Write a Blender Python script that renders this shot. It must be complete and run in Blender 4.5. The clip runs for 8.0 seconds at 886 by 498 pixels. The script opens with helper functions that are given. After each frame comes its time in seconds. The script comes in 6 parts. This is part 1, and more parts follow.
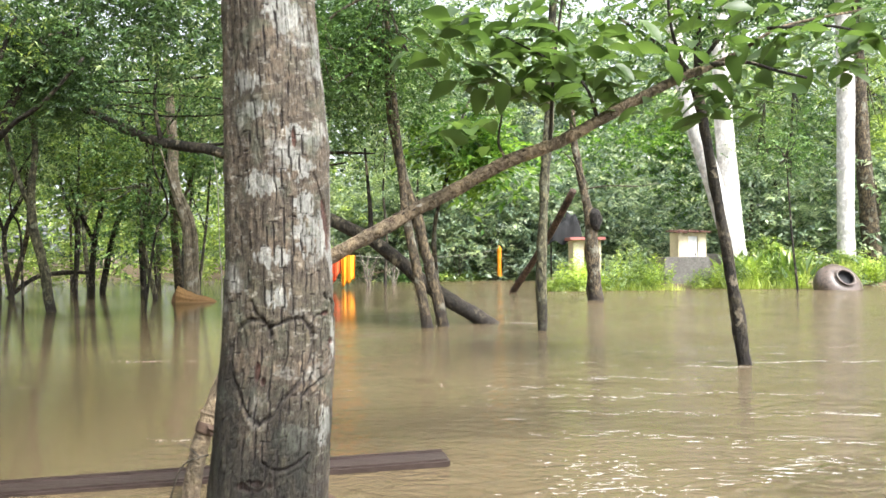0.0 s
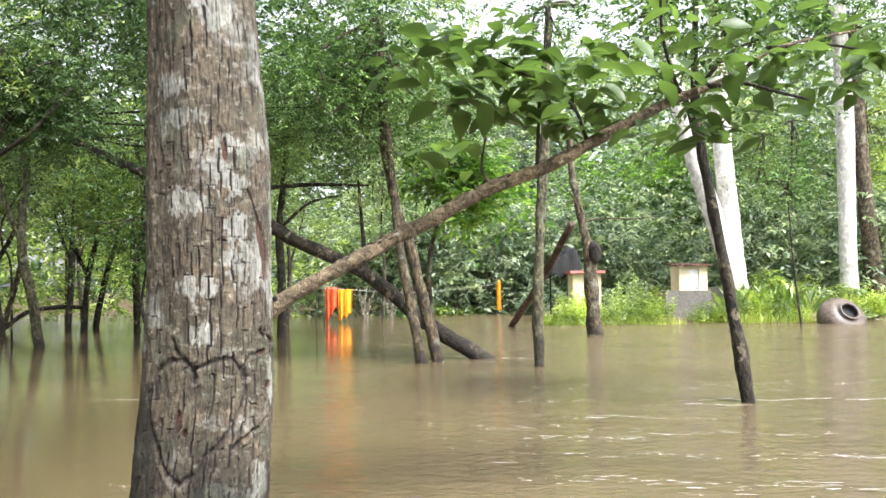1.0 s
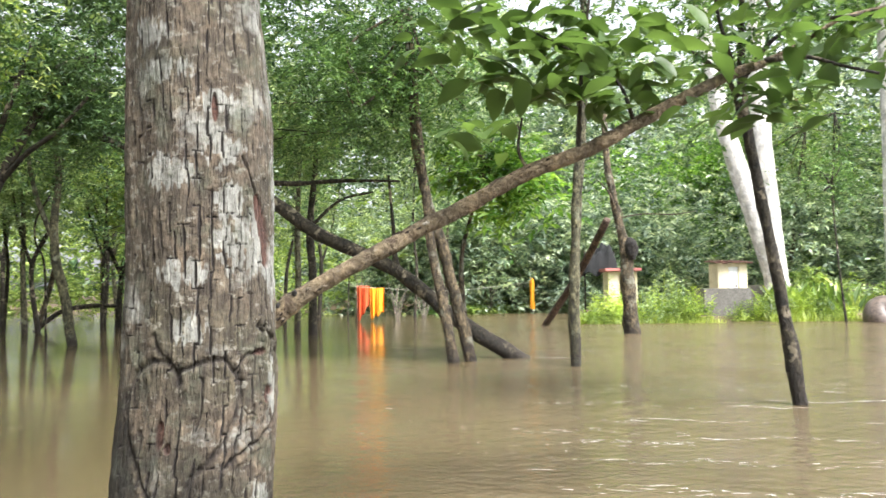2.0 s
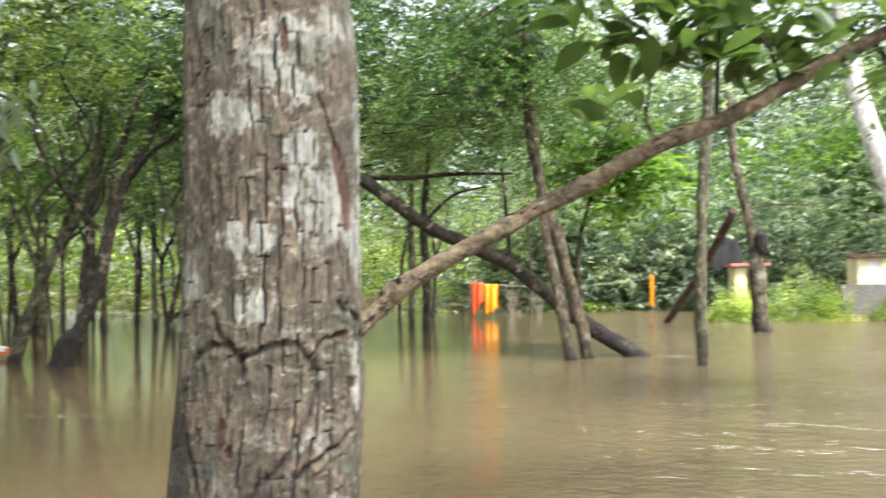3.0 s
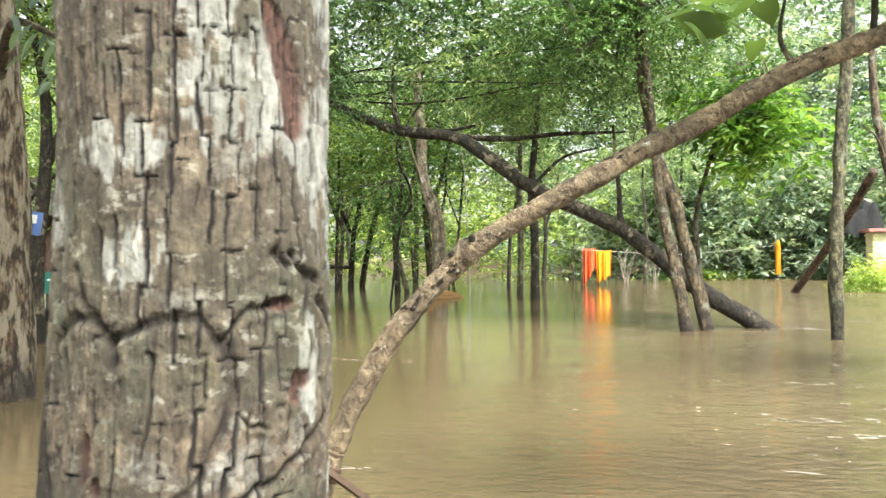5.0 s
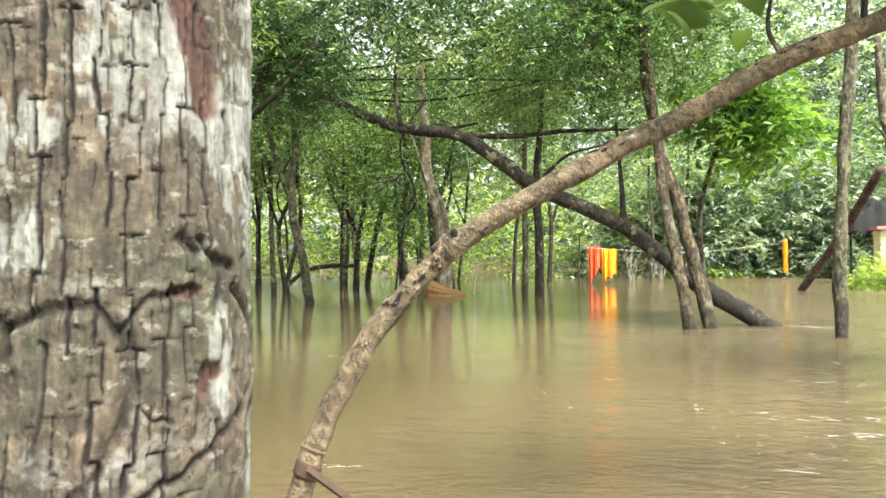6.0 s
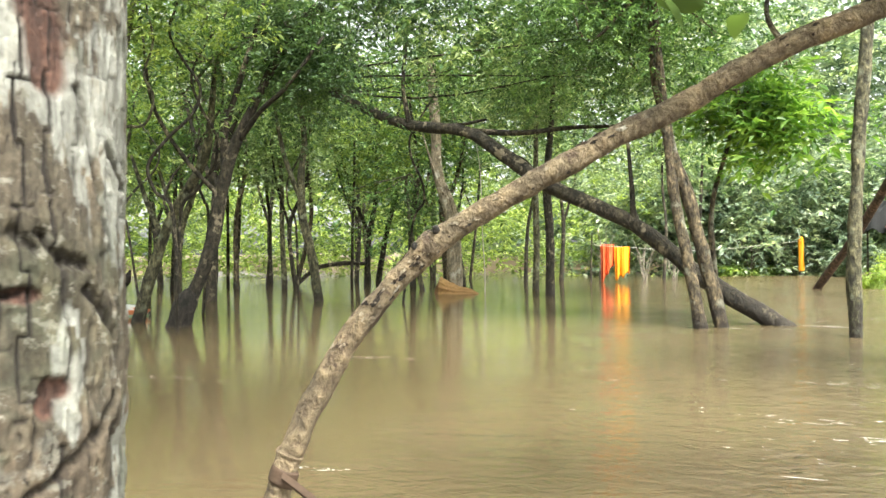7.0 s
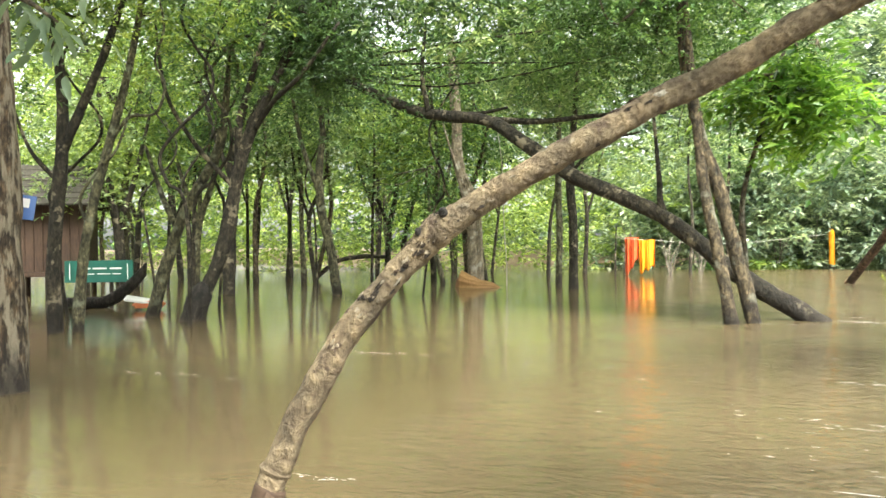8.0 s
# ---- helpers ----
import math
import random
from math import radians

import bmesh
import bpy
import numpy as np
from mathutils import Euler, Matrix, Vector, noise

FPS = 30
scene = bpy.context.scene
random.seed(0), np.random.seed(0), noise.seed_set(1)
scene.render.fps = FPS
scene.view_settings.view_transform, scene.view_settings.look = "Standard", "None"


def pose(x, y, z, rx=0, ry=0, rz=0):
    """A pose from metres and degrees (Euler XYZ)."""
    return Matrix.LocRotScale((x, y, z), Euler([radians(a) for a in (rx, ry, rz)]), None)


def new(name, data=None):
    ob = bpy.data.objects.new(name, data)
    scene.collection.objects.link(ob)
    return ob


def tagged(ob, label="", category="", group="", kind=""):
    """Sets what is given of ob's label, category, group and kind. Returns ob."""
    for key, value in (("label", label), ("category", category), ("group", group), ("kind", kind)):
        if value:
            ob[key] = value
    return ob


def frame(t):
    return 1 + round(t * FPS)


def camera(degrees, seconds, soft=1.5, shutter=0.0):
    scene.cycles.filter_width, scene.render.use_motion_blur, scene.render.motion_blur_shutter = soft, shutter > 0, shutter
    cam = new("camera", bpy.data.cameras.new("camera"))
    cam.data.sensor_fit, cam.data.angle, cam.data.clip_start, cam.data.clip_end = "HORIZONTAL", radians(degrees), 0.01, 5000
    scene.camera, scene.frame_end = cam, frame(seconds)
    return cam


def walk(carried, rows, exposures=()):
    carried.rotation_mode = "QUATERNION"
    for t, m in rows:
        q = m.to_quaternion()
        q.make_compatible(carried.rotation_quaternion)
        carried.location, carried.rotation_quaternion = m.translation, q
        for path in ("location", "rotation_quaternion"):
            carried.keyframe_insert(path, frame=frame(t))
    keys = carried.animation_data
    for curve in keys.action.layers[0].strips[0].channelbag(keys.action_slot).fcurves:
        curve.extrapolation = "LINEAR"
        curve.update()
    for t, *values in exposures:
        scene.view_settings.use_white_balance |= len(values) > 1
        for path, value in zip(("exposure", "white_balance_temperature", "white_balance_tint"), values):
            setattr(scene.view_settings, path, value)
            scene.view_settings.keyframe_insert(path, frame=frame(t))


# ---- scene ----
cam = camera(57.7, 8.0, shutter=0.5)
# seconds, x, y, z, yaw, pitch, roll
ROWS = [
    (0, 0, 0, 1.2, -0, 0.26, -0.615),
    (0.5, 0.059, 0.15, 1.206, -0.012, 1.458, -0.54),
    (1, 0.11, 0.29, 1.188, 0.067, 2.69, -0.684),
    (2.5, 0.1, 0.788, 1.149, 5.372, 2.653, -0.782),
    (3, 0.074, 0.95, 1.117, 10.501, 2.596, -0.806),
    (3.5, 0.003, 1.102, 1.075, 16.909, 0.91, -0.915),
    (4, 0.025, 1.211, 1.081, 17.813, 0.716, -0.862),
    (4.5, 0.053, 1.379, 1.093, 18.251, 0.468, -0.718),
    (6, 0.157, 1.545, 1.074, 19.137, 0.287, -0.727),
    (6.5, 0.184, 1.617, 1.089, 19.722, 0.155, -0.65),
    (7, 0.218, 1.696, 1.072, 20.173, 0.143, -0.697),
    (7.5, 0.215, 1.816, 1.073, 20.609, -0.052, -0.739),
    (8, 0.131, 2.046, 1.051, 21.777, -0.29, -0.694),
]
walk(cam, [(t, pose(x, y, z, 90 + pitch, 0, yaw) @ pose(0, 0, 0, 0, 0, roll)) for t, x, y, z, yaw, pitch, roll in ROWS],
     exposures=[(0, 1.88, 6250, 12), (3.0, 1.84, 6300, 11), (4.0, 2.00, 6450, 8), (6, 2.15, 6600, 6), (8, 2.14, 6750, 3)])

# ---- world, sun, exposure ----
SKY_ELEV, SKY_ROT = radians(54), radians(136)
world = bpy.data.worlds.new("sky")
scene.world = world
world.use_nodes = True
wn, wl = world.node_tree.nodes, world.node_tree.links
sky = wn.new("ShaderNodeTexSky")
sky.sky_type, sky.sun_disc, sky.sun_elevation, sky.sun_rotation, sky.dust_density = "NISHITA", False, SKY_ELEV, SKY_ROT, 4.0
pale = wn.new("ShaderNodeHueSaturation")
pale.inputs["Saturation"].default_value = 0.22
pale.inputs["Value"].default_value = 1.0
wl.new(sky.outputs[0], pale.inputs["Color"])
wl.new(pale.outputs[0], wn["Background"].inputs["Color"])
wn["Background"].inputs["Strength"].default_value = 0.15
sun_data = bpy.data.lights.new("sun", "SUN")
sun_data.energy, sun_data.angle, sun_data.color = 2.5, radians(25), (1.0, 0.97, 0.92)
sun = new("sun", sun_data)
sun.rotation_euler = (radians(90) - SKY_ELEV, 0, math.pi - SKY_ROT)

rng = np.random.default_rng(7)


# ---- materials ----
def material(name):
    m = bpy.data.materials.new(name)
    m.use_nodes = True
    return m, m.node_tree.nodes, m.node_tree.links, m.node_tree.nodes["Principled BSDF"]


def node(nodes, kind, **values):
    n = nodes.new(kind)
    for key, value in values.items():
        n.inputs[key.replace("_", " ")].default_value = value
    return n


def ramp(nodes, stops):
    n = nodes.new("ShaderNodeValToRGB")
    while len(n.color_ramp.elements) < len(stops):
        n.color_ramp.elements.new(0.5)
    for e, (p, c) in zip(n.color_ramp.elements, stops):
        e.position, e.color = p, (*c, 1)
    return n


def coords(nodes, links, scale=(1, 1, 1)):
    g = nodes.new("ShaderNodeNewGeometry")
    mp = nodes.new("ShaderNodeMapping")
    mp.inputs["Scale"].default_value = scale
    links.new(g.outputs["Position"], mp.inputs["Vector"])
    return mp


def mix(nodes, links, fac, a, b, mode="MIX"):
    n = nodes.new("ShaderNodeMix")
    n.data_type, n.blend_type = "RGBA", mode
    for sock, v in ((0, fac), (6, a), (7, b)):
        if isinstance(v, bpy.types.NodeSocket):
            links.new(v, n.inputs[sock])
        else:
            n.inputs[sock].default_value = v if sock == 0 else (*v, 1)
    return n.outputs[2]


def bump(nodes, links, height, strength, distance, bsdf):
    b = node(nodes, "ShaderNodeBump", Strength=strength, Distance=distance)
    links.new(height, b.inputs["Height"])
    links.new(b.outputs[0], bsdf.inputs["Normal"])
    return b


def bark_material(name, dark, light, patch=None, patch_at=(0.56, 0.66), stretch=(17, 17, 7), rough=0.9, wet=False, spots=5.0, flecks=1.0, blotch=1.0, spot_z=0.9):
    """Bark: streaky grain, cracks, blotches of lichen, and where the flood has wetted it a dark glossy foot."""
    m, n, l, b = material(name)
    grain = node(n, "ShaderNodeTexNoise", Scale=1.0, Detail=7.0, Roughness=0.65)
    l.new(coords(n, l, stretch).outputs[0], grain.inputs["Vector"])
    c = ramp(n, [(0.38, dark), (0.62, light)])
    l.new(grain.outputs[0], c.inputs[0])
    col = c.outputs[0]
    big = node(n, "ShaderNodeTexNoise", Scale=5.5, Detail=4.0)
    l.new(coords(n, l).outputs[0], big.inputs["Vector"])
    tone = ramp(n, [(0.35, (0.45, 0.45, 0.42)), (0.65, (1.4, 1.36, 1.3))])
    l.new(big.outputs[0], tone.inputs[0])
    col = mix(n, l, blotch, col, tone.outputs[0], "MULTIPLY")
    fleck = node(n, "ShaderNodeTexNoise", Scale=24.0, Detail=5.0, Roughness=0.62, Distortion=0.5)
    l.new(coords(n, l, (1, 1, 0.6)).outputs[0], fleck.inputs["Vector"])
    ft = ramp(n, [(0.36, (0.42, 0.40, 0.37)), (0.52, (0.95, 0.94, 0.92)), (0.64, (1.65, 1.6, 1.5))])
    l.new(fleck.outputs[0], ft.inputs[0])
    col = mix(n, l, flecks, col, ft.outputs[0], "MULTIPLY")
    if patch:
        blot = node(n, "ShaderNodeTexNoise", Scale=spots, Detail=6.0, Roughness=0.6)
        l.new(coords(n, l, (1, 1, spot_z)).outputs[0], blot.inputs["Vector"])
        k = ramp(n, [(patch_at[0], (0, 0, 0)), (patch_at[1], (1, 1, 1))])
        l.new(blot.outputs[0], k.inputs[0])
        col = mix(n, l, k.outputs[0], col, patch)
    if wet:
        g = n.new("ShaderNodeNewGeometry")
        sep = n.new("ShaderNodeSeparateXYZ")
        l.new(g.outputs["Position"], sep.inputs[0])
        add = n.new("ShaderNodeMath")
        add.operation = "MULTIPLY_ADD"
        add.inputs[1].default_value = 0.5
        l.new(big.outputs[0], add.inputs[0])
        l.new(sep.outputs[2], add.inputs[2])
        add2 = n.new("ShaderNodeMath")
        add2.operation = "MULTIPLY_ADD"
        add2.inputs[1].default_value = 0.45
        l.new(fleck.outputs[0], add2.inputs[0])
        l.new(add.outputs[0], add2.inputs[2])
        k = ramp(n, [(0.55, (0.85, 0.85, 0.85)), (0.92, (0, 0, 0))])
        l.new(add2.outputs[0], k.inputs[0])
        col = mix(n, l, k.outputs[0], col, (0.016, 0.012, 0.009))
    l.new(col, b.inputs["Base Color"])
    b.inputs["Roughness"].default_value = rough
    both = n.new("ShaderNodeMath")
    l.new(grain.outputs[0], both.inputs[0])
    l.new(fleck.outputs[0], both.inputs[1])
    bump(n, l, both.outputs[0], 1.0, 0.045, b)
    return m


def leaf_material(name, dark, mid, bright, gloss=0.38, through_light=0.33):
    """Leaves: each leaf its own tint, thin enough to let light through."""
    m, n, l, b = material(name)
    g = n.new("ShaderNodeNewGeometry")
    c = ramp(n, [(0.0, dark), (0.55, mid), (1.0, bright)])
    l.new(g.outputs["Random Per Island"], c.inputs[0])
    vein = node(n, "ShaderNodeTexNoise", Scale=0.9, Detail=3.0)
    l.new(coords(n, l).outputs[0], vein.inputs["Vector"])
    tone = ramp(n, [(0.35, (0.5, 0.56, 0.6)), (0.65, (1.3, 1.25, 1.15))])
    l.new(vein.outputs[0], tone.inputs[0])
    col = mix(n, l, 1.0, c.outputs[0], tone.outputs[0], "MULTIPLY")
    l.new(col, b.inputs["Base Color"])
    b.inputs["Roughness"].default_value = gloss
    tr = n.new("ShaderNodeBsdfTranslucent")
    l.new(mix(n, l, 1.0, col, (1.3, 1.3, 0.8), "MULTIPLY"), tr.inputs["Color"])
    ms = n.new("ShaderNodeMixShader")
    ms.inputs[0].default_value = through_light
    l.new(b.outputs[0], ms.inputs[1])
    l.new(tr.outputs[0], ms.inputs[2])
    l.new(ms.outputs[0], n["Material Output"].inputs["Surface"])
    return m


def plain_material(name, a, b2, scale=12.0, rough=0.8, relief=0.3, stretch=(1, 1, 1), metal=0.0):
    """A worn surface of two mixed tones at two scales."""
    m, n, l, b = material(name)
    t = node(n, "ShaderNodeTexNoise", Scale=scale, Detail=6.0, Roughness=0.65)
    l.new(coords(n, l, stretch).outputs[0], t.inputs["Vector"])
    c = ramp(n, [(0.33, a), (0.67, b2)])
    l.new(t.outputs[0], c.inputs[0])
    big = node(n, "ShaderNodeTexNoise", Scale=scale * 0.12, Detail=2.0)
    l.new(coords(n, l).outputs[0], big.inputs["Vector"])
    tone = ramp(n, [(0.3, (0.75, 0.74, 0.72)), (0.7, (1.1, 1.1, 1.1))])
    l.new(big.outputs[0], tone.inputs[0])
    l.new(mix(n, l, 1.0, c.outputs[0], tone.outputs[0], "MULTIPLY"), b.inputs["Base Color"])
    b.inputs["Roughness"].default_value, b.inputs["Metallic"].default_value = rough, metal
    bump(n, l, t.outputs[0], relief, 0.01, b)
    return m


def water_material():
    """Silty flood water: opaque brown below a smooth, rippled surface."""
    m, n, l, b = material("muddy_water")
    silt = node(n, "ShaderNodeTexNoise", Scale=0.35, Detail=4.0)
    l.new(coords(n, l, (1, 0.5, 1)).outputs[0], silt.inputs["Vector"])
    c = ramp(n, [(0.3, (0.098, 0.074, 0.040)), (0.7, (0.124, 0.094, 0.051))])
    l.new(silt.outputs[0], c.inputs[0])
    l.new(c.outputs[0], b.inputs["Base Color"])
    b.inputs["Roughness"].default_value = 0.10
    b.inputs["IOR"].default_value = 1.33
    fine = node(n, "ShaderNodeTexNoise", Scale=5.0, Detail=5.0, Roughness=0.62, Distortion=1.4)
    l.new(coords(n, l, (0.8, 1.5, 1)).outputs[0], fine.inputs["Vector"])
    wide = node(n, "ShaderNodeTexNoise", Scale=1.1, Detail=3.0)
    l.new(coords(n, l, (0.4, 1.2, 1)).outputs[0], wide.inputs["Vector"])
    # the current ruffles the open water in patches; among the trees it lies still
    g = n.new("ShaderNodeNewGeometry")
    sep = n.new("ShaderNodeSeparateXYZ")
    l.new(g.outputs["Position"], sep.inputs[0])
    run = node(n, "ShaderNodeMapRange")
    run.interpolation_type = "SMOOTHSTEP"
    for k, v in ((1, -2.2), (2, 2.4), (3, 0.02), (4, 1.0)):
        run.inputs[k].default_value = v
    l.new(sep.outputs[0], run.inputs[0])
    patches = node(n, "ShaderNodeTexNoise", Scale=0.8, Detail=3.0, Distortion=0.8)
    l.new(coords(n, l, (0.7, 1.0, 1)).outputs[0], patches.inputs["Vector"])
    pr = ramp(n, [(0.42, (0.25, 0.25, 0.25)), (0.64, (1, 1, 1))])
    l.new(patches.outputs[0], pr.inputs[0])
    both = n.new("ShaderNodeMath")
    both.operation = "MULTIPLY"
    l.new(run.outputs[0], both.inputs[0])
    l.new(pr.outputs[0], both.inputs[1])
    away = node(n, "ShaderNodeMapRange")
    for k, v in ((1, 6.0), (2, 16.0), (3, 1.0), (4, 0.8)):
        away.inputs[k].default_value = v
    l.new(sep.outputs[1], away.inputs[0])
    calm = n.new("ShaderNodeMath")
    calm.operation = "MULTIPLY"
    l.new(both.outputs[0], calm.inputs[0])
    l.new(away.outputs[0], calm.inputs[1])
    mul = n.new("ShaderNodeMath")
    mul.operation = "MULTIPLY"
    level = n.new("ShaderNodeMath")
    level.operation = "SUBTRACT"
    level.inputs[1].default_value = 0.5
    l.new(fine.outputs[0], level.inputs[0])
    l.new(level.outputs[0], mul.inputs[0])
    l.new(calm.outputs[0], mul.inputs[1])
    b1 = node(n, "ShaderNodeBump", Strength=1.0, Distance=0.16)
    l.new(mul.outputs[0], b1.inputs["Height"])
    b2 = node(n, "ShaderNodeBump", Strength=0.14, Distance=0.03)
    l.new(wide.outputs[0], b2.inputs["Height"])
    l.new(b1.outputs[0], b2.inputs["Normal"])
    l.new(b2.outputs[0], b.inputs["Normal"])
    return m


def trunk_material():
    """Bark plates of the great trunk: grey-brown, shade painted into the cracks, pale lichen in broad patches."""
    m, n, l, b = material("plated_bark")
    grain = node(n, "ShaderNodeTexNoise", Scale=1.0, Detail=8.0, Roughness=0.7)
    l.new(coords(n, l, (70, 70, 55)).outputs[0], grain.inputs["Vector"])
    c = ramp(n, [(0.30, (0.042, 0.033, 0.024)), (0.5, (0.084, 0.069, 0.052)), (0.68, (0.138, 0.119, 0.093))])
    l.new(grain.outputs[0], c.inputs[0])
    hue = node(n, "ShaderNodeTexNoise", Scale=7.0, Detail=6.0)
    l.new(coords(n, l).outputs[0], hue.inputs["Vector"])
    tone = ramp(n, [(0.30, (0.62, 0.66, 0.52)), (0.5, (0.92, 0.90, 0.84)), (0.70, (1.12, 1.02, 0.93))])
    l.new(hue.outputs[0], tone.inputs[0])
    col = mix(n, l, 1.0, c.outputs[0], tone.outputs[0], "MULTIPLY")
    mot = node(n, "ShaderNodeTexNoise", Scale=38.0, Detail=4.0, Roughness=0.6)
    l.new(coords(n, l, (1, 1, 0.7)).outputs[0], mot.inputs["Vector"])
    mr = ramp(n, [(0.36, (0.66, 0.64, 0.61)), (0.5, (0.97, 0.97, 0.95)), (0.64, (1.35, 1.35, 1.32))])
    l.new(mot.outputs[0], mr.inputs[0])
    col = mix(n, l, 1.0, col, mr.outputs[0], "MULTIPLY")
    lich = node(n, "ShaderNodeTexNoise", Scale=5.2, Detail=9.0, Roughness=0.62)
    l.new(coords(n, l, (1, 1, 1.25)).outputs[0], lich.inputs["Vector"])
    k = ramp(n, [(0.56, (0, 0, 0)), (0.64, (0.9, 0.9, 0.9))])
    l.new(lich.outputs[0], k.inputs[0])
    plate = n.new("ShaderNodeAttribute")
    plate.attribute_name = "lichen"
    amount = n.new("ShaderNodeMath")
    amount.operation = "MAXIMUM"
    l.new(k.outputs[0], amount.inputs[0])
    l.new(plate.outputs["Fac"], amount.inputs[1])
    scaled = n.new("ShaderNodeMath")
    scaled.operation = "MULTIPLY"
    scaled.inputs[1].default_value = 0.8
    l.new(amount.outputs[0], scaled.inputs[0])
    pale_c = ramp(n, [(0.3, (0.20, 0.20, 0.18)), (0.7, (0.36, 0.37, 0.335))])
    l.new(grain.outputs[0], pale_c.inputs[0])
    col = mix(n, l, scaled.outputs[0], col, pale_c.outputs[0])
    crust = node(n, "ShaderNodeTexNoise", Scale=46.0, Detail=5.0, Roughness=0.65)
    l.new(coords(n, l, (1, 1, 1.3)).outputs[0], crust.inputs["Vector"])
    ck = ramp(n, [(0.57, (0, 0, 0)), (0.63, (0.75, 0.75, 0.75))])
    l.new(crust.outputs[0], ck.inputs[0])
    col = mix(n, l, ck.outputs[0], col, (0.21, 0.20, 0.165))
    algae = node(n, "ShaderNodeTexNoise", Scale=13.0, Detail=6.0, Roughness=0.6)
    l.new(coords(n, l).outputs[0], algae.inputs["Vector"])
    ak = ramp(n, [(0.52, (0, 0, 0)), (0.66, (0.6, 0.6, 0.6))])
    l.new(algae.outputs[0], ak.inputs[0])
    col = mix(n, l, ak.outputs[0], col, (0.075, 0.085, 0.055))
    red = n.new("ShaderNodeAttribute")
    red.attribute_name = "bare_wood"
    rc = ramp(n, [(0.3, (0.028, 0.012, 0.008)), (0.7, (0.115, 0.056, 0.038))])
    l.new(grain.outputs[0], rc.inputs[0])
    col = mix(n, l, red.outputs["Fac"], col, rc.outputs[0])
    tint = n.new("ShaderNodeAttribute")
    tint.attribute_name = "plate_tone"
    tr = ramp(n, [(0.0, (0.62, 0.61, 0.58)), (0.55, (1.0, 1.0, 1.0)), (1.0, (1.45, 1.42, 1.36))])
    l.new(tint.outputs["Fac"], tr.inputs[0])
    col = mix(n, l, 1.0, col, tr.outputs[0], "MULTIPLY")
    # wet bark low down, plus shade painted on the trunk's left side
    damp_and_shade = n.new("ShaderNodeAttribute")
    damp_and_shade.attribute_name = "damp_and_shade"
    dk = mix(n, l, damp_and_shade.outputs["Fac"], (1.0, 1.0, 1.0), (0.22, 0.225, 0.19))
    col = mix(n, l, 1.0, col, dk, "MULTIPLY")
    # shade of the cracks and carved grooves, painted near-black into the colour
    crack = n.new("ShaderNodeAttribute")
    crack.attribute_name = "crack_shade"
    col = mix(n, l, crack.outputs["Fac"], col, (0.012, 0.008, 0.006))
    l.new(col, b.inputs["Base Color"])
    b.inputs["Roughness"].default_value = 0.92
    fibre = node(n, "ShaderNodeTexNoise", Scale=1.0, Detail=5.0, Roughness=0.7)
    l.new(coords(n, l, (160, 160, 26)).outputs[0], fibre.inputs["Vector"])
    both = n.new("ShaderNodeMath")
    l.new(grain.outputs[0], both.inputs[0])
    l.new(fibre.outputs[0], both.inputs[1])
    bump(n, l, both.outputs[0], 1.0, 0.007, b)
    return m


M_water = water_material()
M_trunk = trunk_material()
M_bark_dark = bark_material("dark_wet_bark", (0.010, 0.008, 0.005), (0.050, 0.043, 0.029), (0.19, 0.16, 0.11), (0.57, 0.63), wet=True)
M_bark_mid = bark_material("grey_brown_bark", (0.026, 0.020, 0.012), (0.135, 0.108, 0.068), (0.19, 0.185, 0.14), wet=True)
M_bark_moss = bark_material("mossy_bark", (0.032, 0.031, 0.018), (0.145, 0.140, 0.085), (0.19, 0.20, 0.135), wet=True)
M_bark_white = bark_material("smooth_white_bark", (0.42, 0.41, 0.38), (0.70, 0.69, 0.66), (0.76, 0.76, 0.74), stretch=(4, 4, 1.5), flecks=0.25, blotch=0.4)
M_bark_tan = bark_material("flaking_tan_bark", (0.105, 0.078, 0.048), (0.23, 0.182, 0.115), (0.070, 0.046, 0.029), (0.585, 0.66), stretch=(30, 30, 30), spots=24.0, flecks=0.5, blotch=0.7)
M_bark_pale = bark_material("pale_tan_bark", (0.12, 0.098, 0.066), (0.29, 0.25, 0.185), (0.36, 0.34, 0.28), stretch=(14, 14, 4), blotch=0.6, flecks=0.5)
M_knot = bark_material("brown_torn_bark", (0.014, 0.009, 0.005), (0.07, 0.044, 0.023), stretch=(60, 60, 60))
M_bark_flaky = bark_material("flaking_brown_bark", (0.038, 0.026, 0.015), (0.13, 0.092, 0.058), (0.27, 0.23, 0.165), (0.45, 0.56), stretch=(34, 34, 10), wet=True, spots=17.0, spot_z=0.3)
M_burnt = bark_material("charred_wood", (0.008, 0.007, 0.006), (0.035, 0.03, 0.026))
M_red_pole = bark_material("red_brown_pole", (0.045, 0.028, 0.019), (0.14, 0.09, 0.064))
M_leaf_dark = leaf_material("dark_leaves", (0.025, 0.06, 0.025), (0.07, 0.135, 0.05), (0.16, 0.26, 0.10))
M_leaf_mid = leaf_material("green_leaves", (0.03, 0.075, 0.022), (0.095, 0.185, 0.055), (0.22, 0.36, 0.11))
M_leaf_bright = leaf_material("bright_leaves", (0.10, 0.17, 0.035), (0.25, 0.36, 0.08), (0.47, 0.56, 0.18), through_light=0.42)
M_leaf_lime = leaf_material("lime_leaves", (0.16, 0.25, 0.03), (0.34, 0.46, 0.07), (0.55, 0.64, 0.16), through_light=0.5)
M_leaf_fresh = leaf_material("fresh_green_leaves", (0.05, 0.13, 0.02), (0.14, 0.28, 0.045), (0.32, 0.48, 0.10), through_light=0.5)
